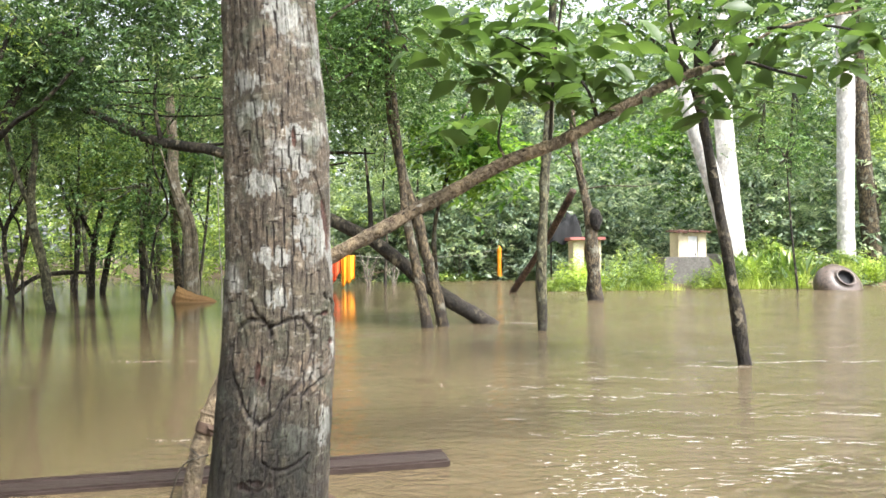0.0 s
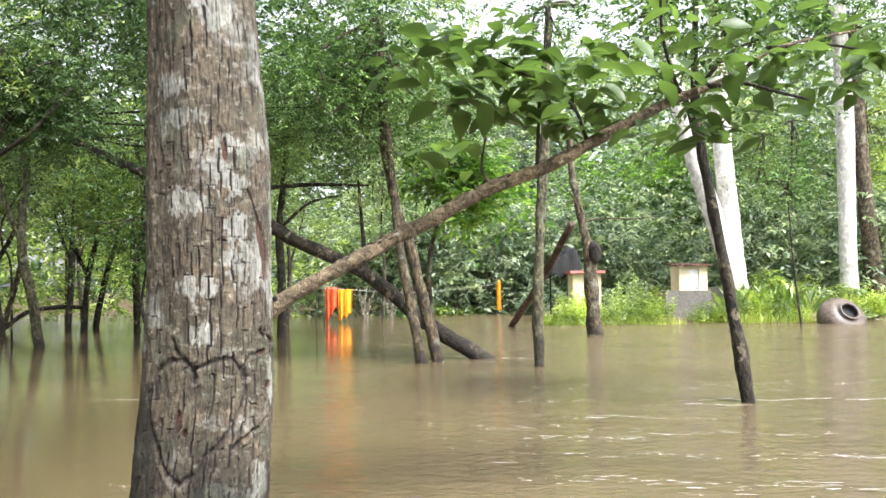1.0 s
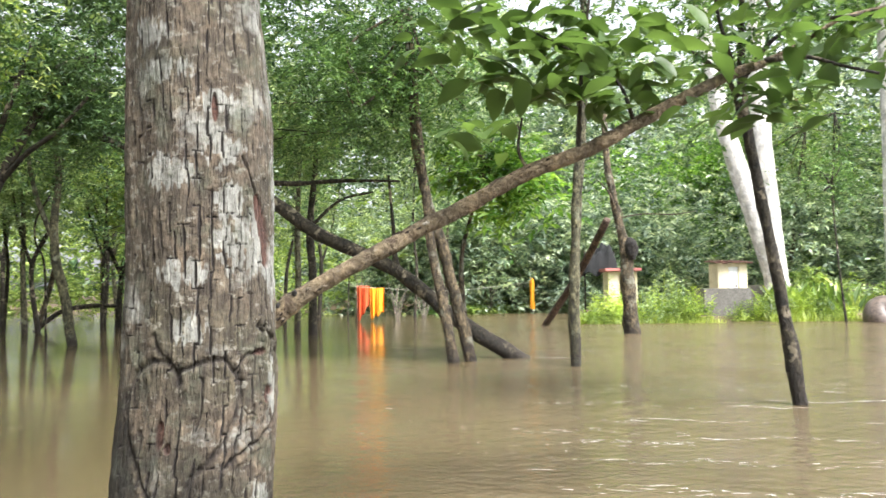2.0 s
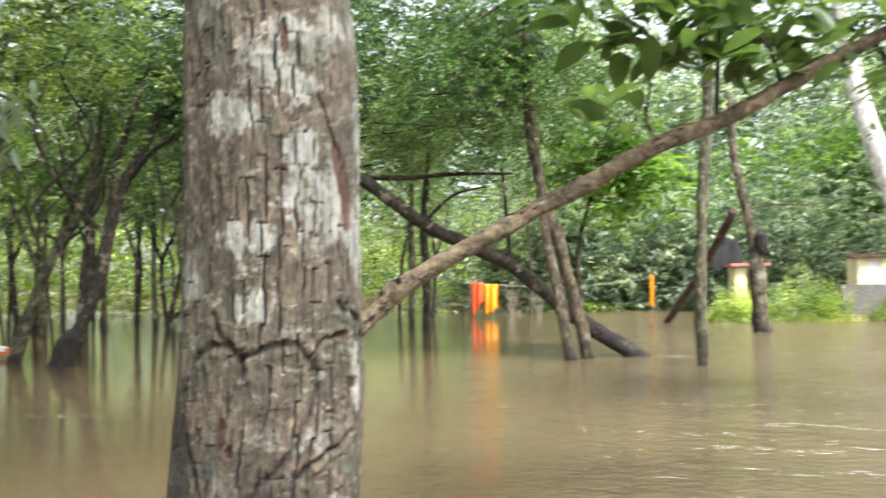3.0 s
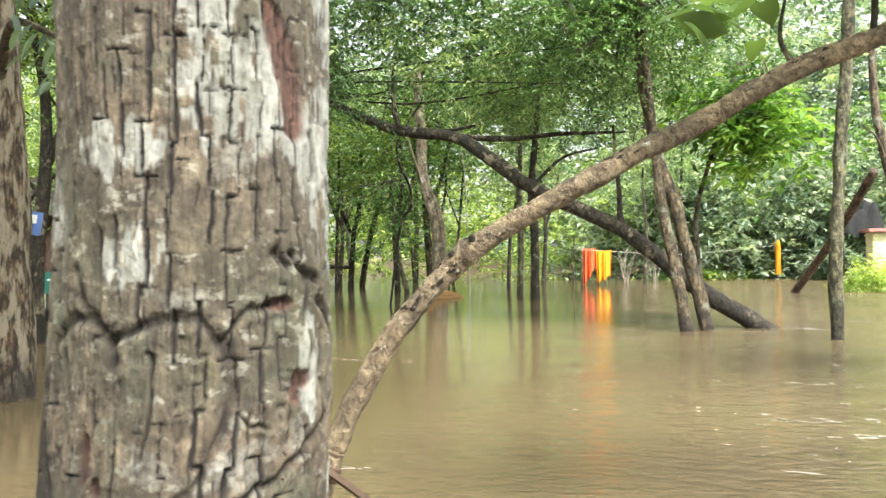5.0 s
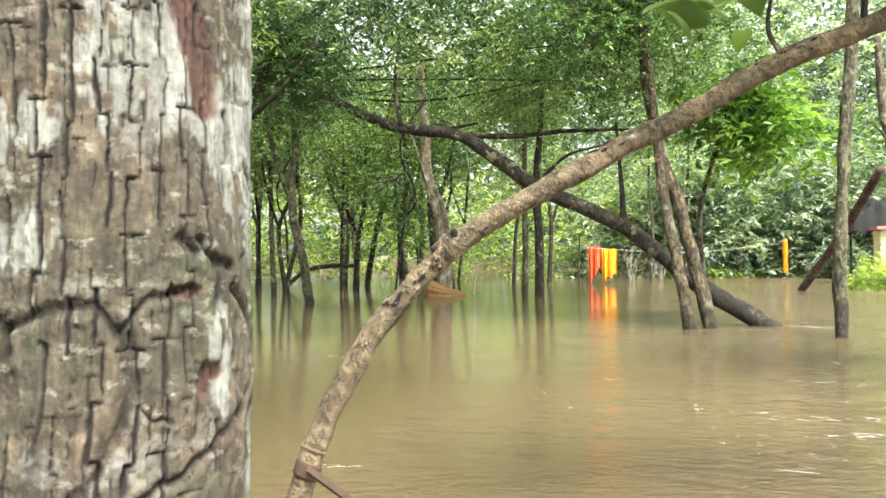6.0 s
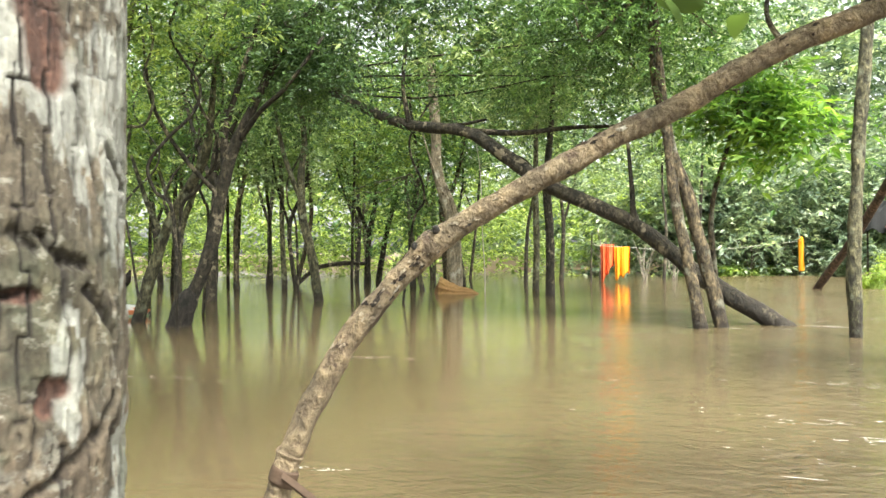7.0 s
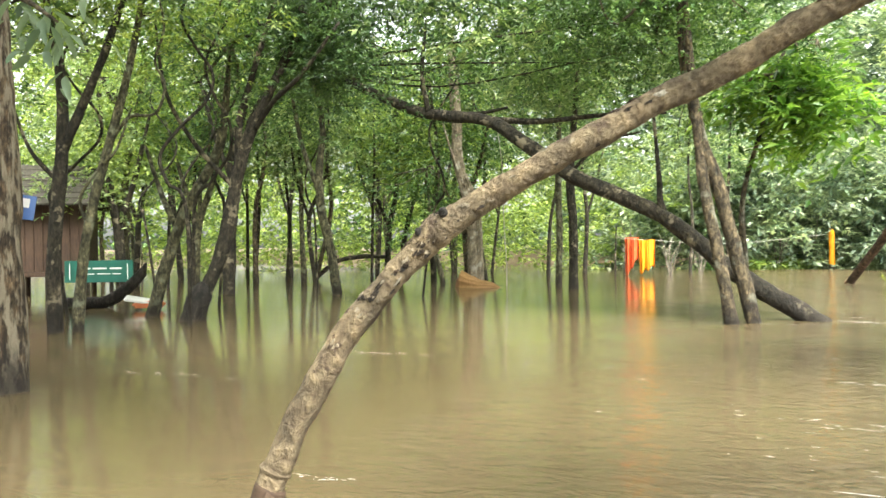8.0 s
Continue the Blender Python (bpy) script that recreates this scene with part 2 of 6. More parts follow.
M_leaf_soft = leaf_material("soft_green_leaves", (0.10, 0.16, 0.065), (0.24, 0.34, 0.145), (0.46, 0.55, 0.29), through_light=0.42)
# paler and bluer leaf tints, with distance haze painted into the colour
M_leaf_haze_tint = leaf_material("haze_tinted_leaves", (0.055, 0.10, 0.068), (0.19, 0.27, 0.19), (0.46, 0.54, 0.42), gloss=0.3, through_light=0.42)
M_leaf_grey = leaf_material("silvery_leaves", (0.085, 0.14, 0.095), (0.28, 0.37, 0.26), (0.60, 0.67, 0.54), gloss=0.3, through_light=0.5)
M_leaf_broad = leaf_material("broad_glossy_leaves", (0.05, 0.095, 0.032), (0.11, 0.18, 0.05), (0.24, 0.35, 0.095), gloss=0.42, through_light=0.5)
M_mud = plain_material("mud", (0.10, 0.07, 0.04), (0.19, 0.14, 0.085), 6.0, 0.9)
M_plank = plain_material("wet_brown_board", (0.022, 0.014, 0.011), (0.062, 0.044, 0.038), 9.0, 0.38, 0.3, (0.6, 8, 4))
M_cream = plain_material("cream_wall_paint", (0.62, 0.54, 0.34), (0.74, 0.68, 0.48), 8.0, 0.85)
M_white = plain_material("white_door_paint", (0.68, 0.69, 0.68), (0.80, 0.80, 0.79), 10.0, 0.6)
M_red_roof = plain_material("faded_red_sheet", (0.33, 0.10, 0.085), (0.50, 0.22, 0.19), 7.0, 0.6)
M_brown_roof = plain_material("rusty_brown_sheet", (0.07, 0.03, 0.02), (0.17, 0.085, 0.06), 9.0, 0.8)
M_concrete = plain_material("grey_concrete", (0.12, 0.115, 0.10), (0.22, 0.205, 0.185), 14.0, 0.9)
M_jar = plain_material("mottled_clay_glaze", (0.045, 0.033, 0.025), (0.15, 0.115, 0.092), 9.0, 0.35, 0.15)
M_jar_shade = plain_material("jar_mouth_shade", (0.006, 0.006, 0.007), (0.015, 0.015, 0.016), 9.0, 0.8)
# hut boards and roof: colours darkened to stand in for the trees' shade
M_wood_wall = plain_material("shade_dark_brown_boards", (0.035, 0.019, 0.011), (0.085, 0.046, 0.028), 5.0, 0.75, 0.3, (6, 6, 1))
M_thatch = plain_material("shade_dark_weathered_tiles", (0.03, 0.027, 0.021), (0.075, 0.066, 0.052), 15.0, 0.9)
M_green_sign = plain_material("green_sign_paint", (0.006, 0.075, 0.056), (0.009, 0.10, 0.073), 4.0, 0.4, 0.02)
M_blue_sign = plain_material("blue_sign_paint", (0.04, 0.10, 0.28), (0.055, 0.13, 0.34), 4.0, 0.4, 0.02)
M_robe_red = plain_material("orange_red_cloth", (0.50, 0.065, 0.018), (0.64, 0.12, 0.028), 5.0, 0.85, 0.2)
M_robe_yellow = plain_material("saffron_cloth", (0.80, 0.28, 0.008), (0.88, 0.38, 0.012), 5.0, 0.85, 0.2)
M_tarp = plain_material("tan_canvas", (0.13, 0.065, 0.022), (0.36, 0.21, 0.075), 5.0, 0.8, 0.3, (6, 6, 14))
M_tarp_shaded = plain_material("shaded_brown_canvas", (0.12, 0.06, 0.025), (0.20, 0.11, 0.05), 6.0, 0.85)
M_strap = plain_material("brown_cloth_strap", (0.035, 0.02, 0.011), (0.075, 0.045, 0.027), 30.0, 0.85)
M_orange = plain_material("orange_plastic", (0.55, 0.14, 0.05), (0.70, 0.22, 0.09), 6.0, 0.5)
M_rope_bark = bark_material("bleached_twig_bark", (0.12, 0.11, 0.09), (0.30, 0.28, 0.24))
M_black_net = plain_material("black_net", (0.004, 0.005, 0.005), (0.012, 0.013, 0.013), 30.0, 0.95)
# near-white colour for froth and for glints laid on the water as strips
M_glint = plain_material("pale_glint", (0.52, 0.50, 0.44), (0.72, 0.71, 0.67), 40.0, 0.5, 0.1)
M_rope = plain_material("pale_cord", (0.35, 0.33, 0.28), (0.5, 0.47, 0.42), 30.0, 0.9)
M_leaf_blade = leaf_material("grass_blades", (0.16, 0.23, 0.04), (0.32, 0.41, 0.075), (0.52, 0.58, 0.16), through_light=0.45)


# ---- building helpers ----
def thing(name, at, label, category, group="", kind=""):
    ob = new(name)
    ob.empty_display_size = 0.1
    ob.location = at
    return tagged(ob, label, category, group, kind)


def origin_of(ob):
    v = Vector(ob.location)
    while ob.parent:
        ob = ob.parent
        v = v + ob.location
    return np.array(v)


def link_mesh(name, me, mat, parent=None, label=""):
    ob = new(name, me)
    if mat:
        me.materials.append(mat)
    if parent:
        ob.parent = parent
    if label:
        tagged(ob, label)
    return ob


def mesh_of(name, verts, faces, smooth=True):
    me = bpy.data.meshes.new(name)
    me.from_pydata([tuple(v) for v in np.asarray(verts).tolist()], [], faces)
    if smooth:
        me.polygons.foreach_set("use_smooth", [True] * len(me.polygons))
    me.update()
    return me


def grid_faces(rows, cols, wrap):
    i, j = np.meshgrid(np.arange(rows - 1), np.arange(cols if wrap else cols - 1), indexing="ij")
    a, b = i * cols + j, i * cols + (j + 1) % cols
    return np.stack([a, b, b + cols, a + cols], -1).reshape(-1, 4)


def quads_mesh(name, verts, quads, smooth=True):
    """A mesh of many quads, straight from arrays."""
    me = bpy.data.meshes.new(name)
    verts, quads = np.ascontiguousarray(verts, np.float32), np.ascontiguousarray(quads, np.int32)
    me.vertices.add(len(verts))
    me.vertices.foreach_set("co", verts.ravel())
    me.loops.add(quads.size)
    me.loops.foreach_set("vertex_index", quads.ravel())
    me.polygons.add(len(quads))
    me.polygons.foreach_set("loop_start", np.arange(0, quads.size, 4, dtype=np.int32))
    me.update(calc_edges=True)
    me.polygons.foreach_set("use_smooth", np.full(len(quads), smooth))
    return me


def hashed(i, j, k, seed):
    h = (i * 73856093) ^ (j * 19349663) ^ (k * 83492791) ^ (seed * 2654435761)
    h = (h ^ (h >> 13)) * 1274126177
    return ((h ^ (h >> 16)) & 0xFFFFF) / 0xFFFFF


def value_noise(x, y, z, seed=0):
    """Smooth noise from 0 to 1, on arrays."""
    xi, yi, zi = np.floor(x).astype(np.int64), np.floor(y).astype(np.int64), np.floor(z).astype(np.int64)
    f = [v - w for v, w in ((x, xi), (y, yi), (z, zi))]
    f = [v * v * (3 - 2 * v) for v in f]
    total = 0
    for a in (0, 1):
        for b in (0, 1):
            for c in (0, 1):
                wgt = (f[0] if a else 1 - f[0]) * (f[1] if b else 1 - f[1]) * (f[2] if c else 1 - f[2])
                total = total + wgt * hashed(xi + a, yi + b, zi + c, seed)
    return total


def smooth_path(points, steps=6):
    """Catmull-Rom through rows of x, y, z, radius."""
    p = np.array(points, float)
    p = np.vstack([2 * p[0] - p[1], p, 2 * p[-1] - p[-2]])
    out = []
    for i in range(1, len(p) - 2):
        for s in np.arange(steps) / steps:
            a, b, c, d = p[i - 1:i + 3]
            out.append(0.5 * (2 * b + (c - a) * s + (2 * a - 5 * b + 4 * c - d) * s ** 2 + (3 * b - a - 3 * c + d) * s ** 3))
    out.append(p[-2])
    return np.array(out)


def tube(points, sides=10, steps=6, rough=0.12, origin=(0, 0, 0), seed=0, grain=6.0):
    """A limb along rows of x, y, z, radius, with lumps and flutes in its skin."""
    path = smooth_path(points, steps)
    c, r = path[:, :3], np.maximum(path[:, 3], 0.002)
    d = np.gradient(c, axis=0)
    d /= np.linalg.norm(d, axis=1)[:, None] + 1e-9
    ref = np.array([1.0, 0, 0]) if abs(d[0, 0]) < 0.8 else np.array([0, 1.0, 0])
    u = np.cross(d, ref)
    u /= np.linalg.norm(u, axis=1)[:, None] + 1e-9
    v = np.cross(d, u)
    th = np.arange(sides) / sides * 2 * np.pi
    n = u[:, None] * np.cos(th)[None, :, None] + v[:, None] * np.sin(th)[None, :, None]
    q = c[:, None] + n * r[:, None, None]
    lump = value_noise(q[..., 0] * grain, q[..., 1] * grain, q[..., 2] * grain * 0.6, seed) - 0.5
    lump = lump + 0.5 * (value_noise(q[..., 0] * grain * 4, q[..., 1] * grain * 4, q[..., 2] * grain * 1.5, seed + 1) - 0.5)
    q = q + n * (lump * rough * 2 * r[:, None])[..., None]
    verts = np.vstack([q.reshape(-1, 3), c[0], c[-1]]) - np.array(origin)
    rows = len(c)
    faces = [tuple(f) for f in grid_faces(rows, sides, True).tolist()]
    faces += [((j + 1) % sides, j, rows * sides) for j in range(sides)]
    base = (rows - 1) * sides
    faces += [(base + j, base + (j + 1) % sides, rows * sides + 1) for j in range(sides)]
    return verts, faces


def limb(name, points, mat, parent, label="", **kw):
    verts, faces = tube(points, origin=origin_of(parent), **kw)
    return link_mesh(name, mesh_of(name, verts, faces), mat, parent, label)


def box(name, size, at, mat, parent, turn=0.0, bevel=0.01, label="", tilt=(0, 0)):
    """A block with rounded edges; at is its middle, in its parent's own measure."""
    bm = bmesh.new()
    bmesh.ops.create_cube(bm, size=1.0)
    bmesh.ops.scale(bm, vec=size, verts=bm.verts)
    if bevel:
        bmesh.ops.bevel(bm, geom=bm.edges[:], offset=bevel, segments=2, affect="EDGES")
    bmesh.ops.transform(bm, matrix=pose(*at, tilt[0], tilt[1], turn), verts=bm.verts)
    me = bpy.data.meshes.new(name)
    bm.to_mesh(me)
    bm.free()
    return link_mesh(name, me, mat, parent, label)


def leaves_mesh(name, at, along, normal, length, width, origin):
    """Many leaves: each a pointed blade folded at its midrib."""
    n = len(at)
    along = along / (np.linalg.norm(along, axis=1)[:, None] + 1e-9)
    side = np.cross(along, normal)
    side /= np.linalg.norm(side, axis=1)[:, None] + 1e-9
    up = np.cross(side, along)
    length, width = np.asarray(length).reshape(-1, 1), np.asarray(width).reshape(-1, 1)
    at = at - np.array(origin)
    mid = at + along * length * 0.42
    v = np.stack([at, mid + side * width * 0.5 + up * width * 0.16, at + along * length - up * length * 0.08, mid - side * width * 0.5 + up * width * 0.16], 1)
    return quads_mesh(name, v.reshape(-1, 3), np.arange(4 * n).reshape(-1, 4), False)


def sprays(centres, spread, count, per, leaf, origin, name, slim=0.42, droop=0.25, flat=0.6):
    """Foliage: twigs set about the centres, each with leaves in two ranks along it."""
    centres = np.asarray(centres, float)
    pick = rng.integers(0, len(centres), count)
    o = centres[pick] + rng.normal(size=(count, 3)) * np.asarray(spread)
    a = rng.uniform(0, 2 * np.pi, count)
    d = np.stack([np.cos(a), np.sin(a), rng.normal(-droop * 0.5, 0.35, count)], 1)
    d /= np.linalg.norm(d, axis=1)[:, None]
    run = leaf * per * 0.33 * rng.uniform(0.6, 1.3, count)
    s = (np.arange(per) + 0.5) / per
    at = o[:, None] + d[:, None] * (s[None, :, None] * run[:, None, None])
    at[..., 2] -= droop * (s[None, :] ** 2) * run[:, None]
    side = np.stack([-np.sin(a), np.cos(a), np.zeros(count)], 1)
    sign = np.where(np.arange(per) % 2, 1.0, -1.0)
    along = d[:, None] * 0.6 + side[:, None] * sign[None, :, None] * 0.9 + rng.normal(size=(count, per, 3)) * 0.35
    along[..., 2] -= droop
    normal = np.array([0, 0, 1.0]) + rng.normal(size=(count, per, 3)) * (1 - flat)
    size = leaf * rng.uniform(0.6, 1.25, count * per)
    return leaves_mesh(name, at.reshape(-1, 3), along.reshape(-1, 3), normal.reshape(-1, 3), size, size * slim, origin)


def foliage(name, parent, mat, centres, spread, count, per, leaf, label="", **kw):
    me = sprays(centres, spread, count, per, leaf, origin_of(parent), name, **kw)
    return link_mesh(name, me, mat, parent, label)


def cloud(centre, size, n):
    """Clump centres, unevenly strewn in an ellipsoid."""
    p = rng.normal(size=(n, 3))
    p /= np.linalg.norm(p, axis=1)[:, None]
    return np.array(centre) + p * np.array(size) * rng.uniform(0.35, 1.0, (n, 1))


def tree(name, trunk, mat, label, crown=None, leaf_mat=None, limbs=(), category="tree", group="", sides=10, leaf=0.1, count=500, clumps=14, spread=0.45, per=12, rough=0.14):
    """A tree: trunk and limbs along rows of x, y, z, radius, and a crown of leaf sprays about (x, y, z, rx, ry, rz) clouds."""
    t = thing(name, trunk[0][:3], label, category, group)
    slim = 0.8 if group == "forest trees" else 1.0
    trunk = [(x, y, z, r * slim) for x, y, z, r in trunk]
    limbs = [[(x, y, z, r * slim) for x, y, z, r in rows] for rows in limbs]
    limb("trunk", trunk, mat, t, sides=sides, rough=rough, seed=len(bpy.data.objects))
    for rows in limbs:
        limb("limb", rows, mat, t, sides=max(6, sides - 3), rough=rough, seed=len(bpy.data.objects))
    if crown:
        heads = np.vstack([cloud(c[:3], c[3:], clumps) for c in crown])
        # bare twigs that carry the clumps
        top = np.array(trunk[-1][:3])
        for h in heads[:: max(1, len(heads) // 7)]:
            m = (top + h) / 2 + rng.normal(size=3) * 0.25
            limb("twig", [(*top, 0.03), (*m, 0.02), (*h, 0.006)], mat, t, sides=5, steps=4)
        foliage("crown", t, leaf_mat or M_leaf_mid, heads, spread, count, per, leaf)
    return t


# ---- water and ground ----
def axis(near, far, step, growth):
    out, x = [], 0.0
    while x < far:
        out.append(x)
        x += step if x < near else step * (1 + (x - near) * growth)
    return np.array(out)


def build_water():
    pos = axis(14, 400, 0.16, 0.5)
    xs = np.concatenate([-pos[:0:-1], pos])
    ys = np.concatenate([-axis(4, 300, 0.5, 0.5)[:0:-1], axis(20, 400, 0.1, 0.5)])
    x, y = np.meshgrid(xs, ys)
    z = 0.004 * (value_noise(x * 0.9, y * 2.2, x * 0, 3) - 0.5) * np.clip((x + 4) / 5, 0.3, 1)
    me = quads_mesh("water", np.stack([x, y, z], -1).reshape(-1, 3), grid_faces(len(ys), len(xs), False))
    tagged(link_mesh("water", me, M_water), "muddy brown flood water with light ripples among the trees", "water", kind="structure")


def ground_height(x, y):
    """The drowned forest floor, the bank with the huts, and dry ground far behind."""
    bank = np.clip((y - 24.2 - 0.25 * np.sin(x * 1.7)) / 1.2, 0, 1) * np.clip((x - 3.0) / 1.0, 0, 1) * 1.35
    back = np.clip((y - 38 + 0.15 * x) / 8, 0, 1) * 1.8
    left = np.clip((-x - 24) / 8, 0, 1) * 1.5
    rear = np.clip((-y - 10) / 5, 0, 1) * 2.0
    return -1.2 + np.maximum.reduce([bank, back, left, rear, np.clip((x - 22) / 4, 0, 1) * 1.5])


def build_ground():
    pos = axis(45, 400, 0.8, 0.6)
    xs = np.concatenate([-pos[:0:-1], pos])
    x, y = np.meshgrid(xs, xs)
    z = ground_height(x, y) + 0.12 * (value_noise(x * 0.7, y * 0.7, x * 0, 5) - 0.5)
    me = quads_mesh("ground", np.stack([x, y, z], -1).reshape(-1, 3), grid_faces(len(xs), len(xs), False))
    tagged(link_mesh("ground", me, M_mud), "muddy forest floor rising out of the flood", "ground", kind="structure")


build_water()
build_ground()


# ---- the great trunk ----
def great_trunk():
    t = thing("carved_tree", (-0.46, 2.24, -0.6), "large grey-brown tree with plated bark, lichen and a carved heart", "tree")
    o = np.array(t.location)
    z = np.concatenate([np.linspace(-0.6, 0.35, 20)[:-1], np.linspace(0.35, 1.58, 540)[:-1], np.linspace(1.58, 2.25, 110)[:-1], np.linspace(2.25, 6.5, 40)])
    th = np.concatenate([np.linspace(-3.25, 0.95, 440), np.linspace(0.95, 2 * math.pi - 3.25, 44)[1:-1]])
    cols = len(th)
    key = [-0.6, 0.3, 0.5, 0.7, 0.95, 1.2, 1.5, 1.75, 1.95, 2.3, 6.5]
    cx = np.interp(z, key, [-0.53, -0.515, -0.498, -0.480, -0.460, -0.453, -0.453, -0.466, -0.478, -0.487, -0.55])
    rad = np.interp(z, key, [0.23, 0.185, 0.168, 0.157, 0.148, 0.140, 0.142, 0.131, 0.126, 0.123, 0.10])
    k = np.ones(9) / 9
    cx, rad = (np.concatenate([v[:4], np.convolve(v, k, "valid"), v[-4:]]) for v in (cx, rad))
    T, Z = np.meshgrid(th, z)
    X, Y = np.cos(T), np.sin(T)
    R = np.repeat(rad[:, None], cols, 1)
    face = -math.pi / 2 - 0.06
    # broad swellings
    R = R + 0.012 * (value_noise(X * 2 + 5, Y * 2 + 5, Z * 2.2, 11) - 0.5) * 2
    # plates: long upright cracks, and short cross cracks in each strip
    warp = 0.8 * (value_noise(X * 3 + 9, Y * 3 + 9, Z * 4, 12) - 0.5) + 0.22 * (value_noise(X * 9 + 9, Y * 9 + 9, Z * 20, 13) - 0.5) + 0.10 * (np.round(value_noise(X * 16 + 9, Y * 16 + 9, Z * 55, 23) * 4) / 4 - 0.5)

    def plates(strips, tall, seed, often, widest):
        """Short lens-shaped upright cracks in broken rows, stepped aside from one to the next, with thin cross cracks where they join; and a number for each plate."""
        u = T / (2 * np.pi) * strips + warp * 0.7 * strips / 34
        e = np.round(u).astype(np.int64)
        ring = e % strips
        v = Z / tall + hashed(ring, ring * 0, ring * 0, seed) * 7
        k = np.floor(v).astype(np.int64)
        f = v - k

        def aside(m):
            return (hashed(ring, m, ring * 0, seed + 1) - 0.5) * 0.55

        here = hashed(ring, k, ring * 0, seed + 2) < often
        jag = 0.10 * (value_noise(X * 30 + 5, Y * 30 + 5, Z * 70, seed + 3) - 0.5) + 0.05 * (value_noise(X * 60 + 5, Y * 60 + 5, Z * 240, seed + 4) - 0.5)
        du = np.abs(u - e - aside(k) - jag)
        lens = np.sqrt(np.clip(4.4 * f * (1.02 - f), 0, 1))
        wide = (0.016 + widest * hashed(ring, k, ring * 0, seed + 5) ** 1.5) * (0.25 + 0.75 * lens)
        upright = np.clip(1.7 - 1.5 * du / wide, 0, 1) * here
        other = np.where(f > 0.5, k + 1, k - 1)
        both = here & (hashed(ring, other, ring * 0, seed + 2) < often)
        lo, hi = np.minimum(aside(k), aside(other)), np.maximum(aside(k), aside(other))
        far = (hashed(ring, np.maximum(k, other), ring * 0, seed + 6) < 0.34) * 0.5
        span = (u - e > lo - far - 0.02) & (u - e < hi + far + 0.02)
        dz = np.minimum(f, 1 - f) * tall + 0.004 * (value_noise(X * 26 + 5, Y * 26 + 5, Z * 3, seed + 7) - 0.5)
        cross = np.clip(1.4 - np.abs(dz) / 0.0012, 0, 1) * span * both * 0.75
        c = np.floor(u - 0.2 * (hashed(ring, k, ring * 0, seed + 8) - 0.5)).astype(np.int64) % strips
        return np.maximum(upright, cross), hashed(c, k, c * 0, seed + 9)

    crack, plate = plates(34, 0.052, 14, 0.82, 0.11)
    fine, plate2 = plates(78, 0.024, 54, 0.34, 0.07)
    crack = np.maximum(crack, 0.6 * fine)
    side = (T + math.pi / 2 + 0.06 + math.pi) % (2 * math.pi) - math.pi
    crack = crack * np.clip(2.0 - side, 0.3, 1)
    R = R + 0.0022 * (plate - 0.5) + 0.0010 * (plate2 - 0.5) - 0.0053 * crack
    R = R + 0.0024 * (value_noise(X * 22 + 9, Y * 22 + 9, Z * 45, 19) - 0.5) + 0.0007 * (value_noise(X * 50 + 9, Y * 50 + 9, Z * 160, 24) - 0.5)
    # the carved heart and other old cuts, grown over with thick lips: strokes along rows of angle and height
    a = (T - face + math.pi) % (2 * math.pi) - math.pi
    # shaggy, slanting fibres on the side that faces the open water
    shag = np.clip((a - 1.0) / 0.5, 0, 1) * np.clip((1.15 - Z) / 0.12, 0, 1)
    fibre = np.abs(value_noise((T * 0.15 + Z * 0.55) * 60, Z * 14 + 3, Z * 0, 61) - 0.5) * 2
    R = R + 0.0032 * shag * (fibre - 0.5) + 0.0022 * shag * (value_noise((T * 0.15 + Z * 0.4) * 130, Z * 40, Z * 0, 62) - 0.5)
    R = R + 0.0016 * (0.4 + shag) * (np.abs(value_noise(T * 26, Z * 16 + 3, Z * 0, 63) - 0.5) * 2 - 0.5) + 0.0012 * (value_noise(T * 70, Z * 120, Z * 0, 64) - 0.5)
    wob_a = a + 0.10 * (value_noise(X * 10 + 9, Y * 10 + 9, Z * 16, 20) - 0.5) + 0.03 * (value_noise(X * 40 + 9, Y * 40 + 9, Z * 70, 29) - 0.5)
    wob_z = Z + 0.012 * (value_noise(X * 12 + 4, Y * 12 + 4, Z * 18, 30) - 0.5)

    def stroke(points):
        """Metres from a line drawn on the bark."""
        line = smooth_path([(p, q, 0, 0) for p, q in points], 36)
        d = np.full(T.shape, 9.0)
        near = (a > line[:, 0].min() - 0.4) & (a < line[:, 0].max() + 0.4) & (Z > line[:, 1].min() - 0.06) & (Z < line[:, 1].max() + 0.06)
        pa, pz = wob_a[near] * 0.15, wob_z[near]
        best = np.full(pa.shape, 81.0)
        for p, q in zip(line[:, 0] * 0.15, line[:, 1]):
            best = np.minimum(best, (pa - p) ** 2 + (pz - q) ** 2)
        d[near] = np.sqrt(best)
        return d

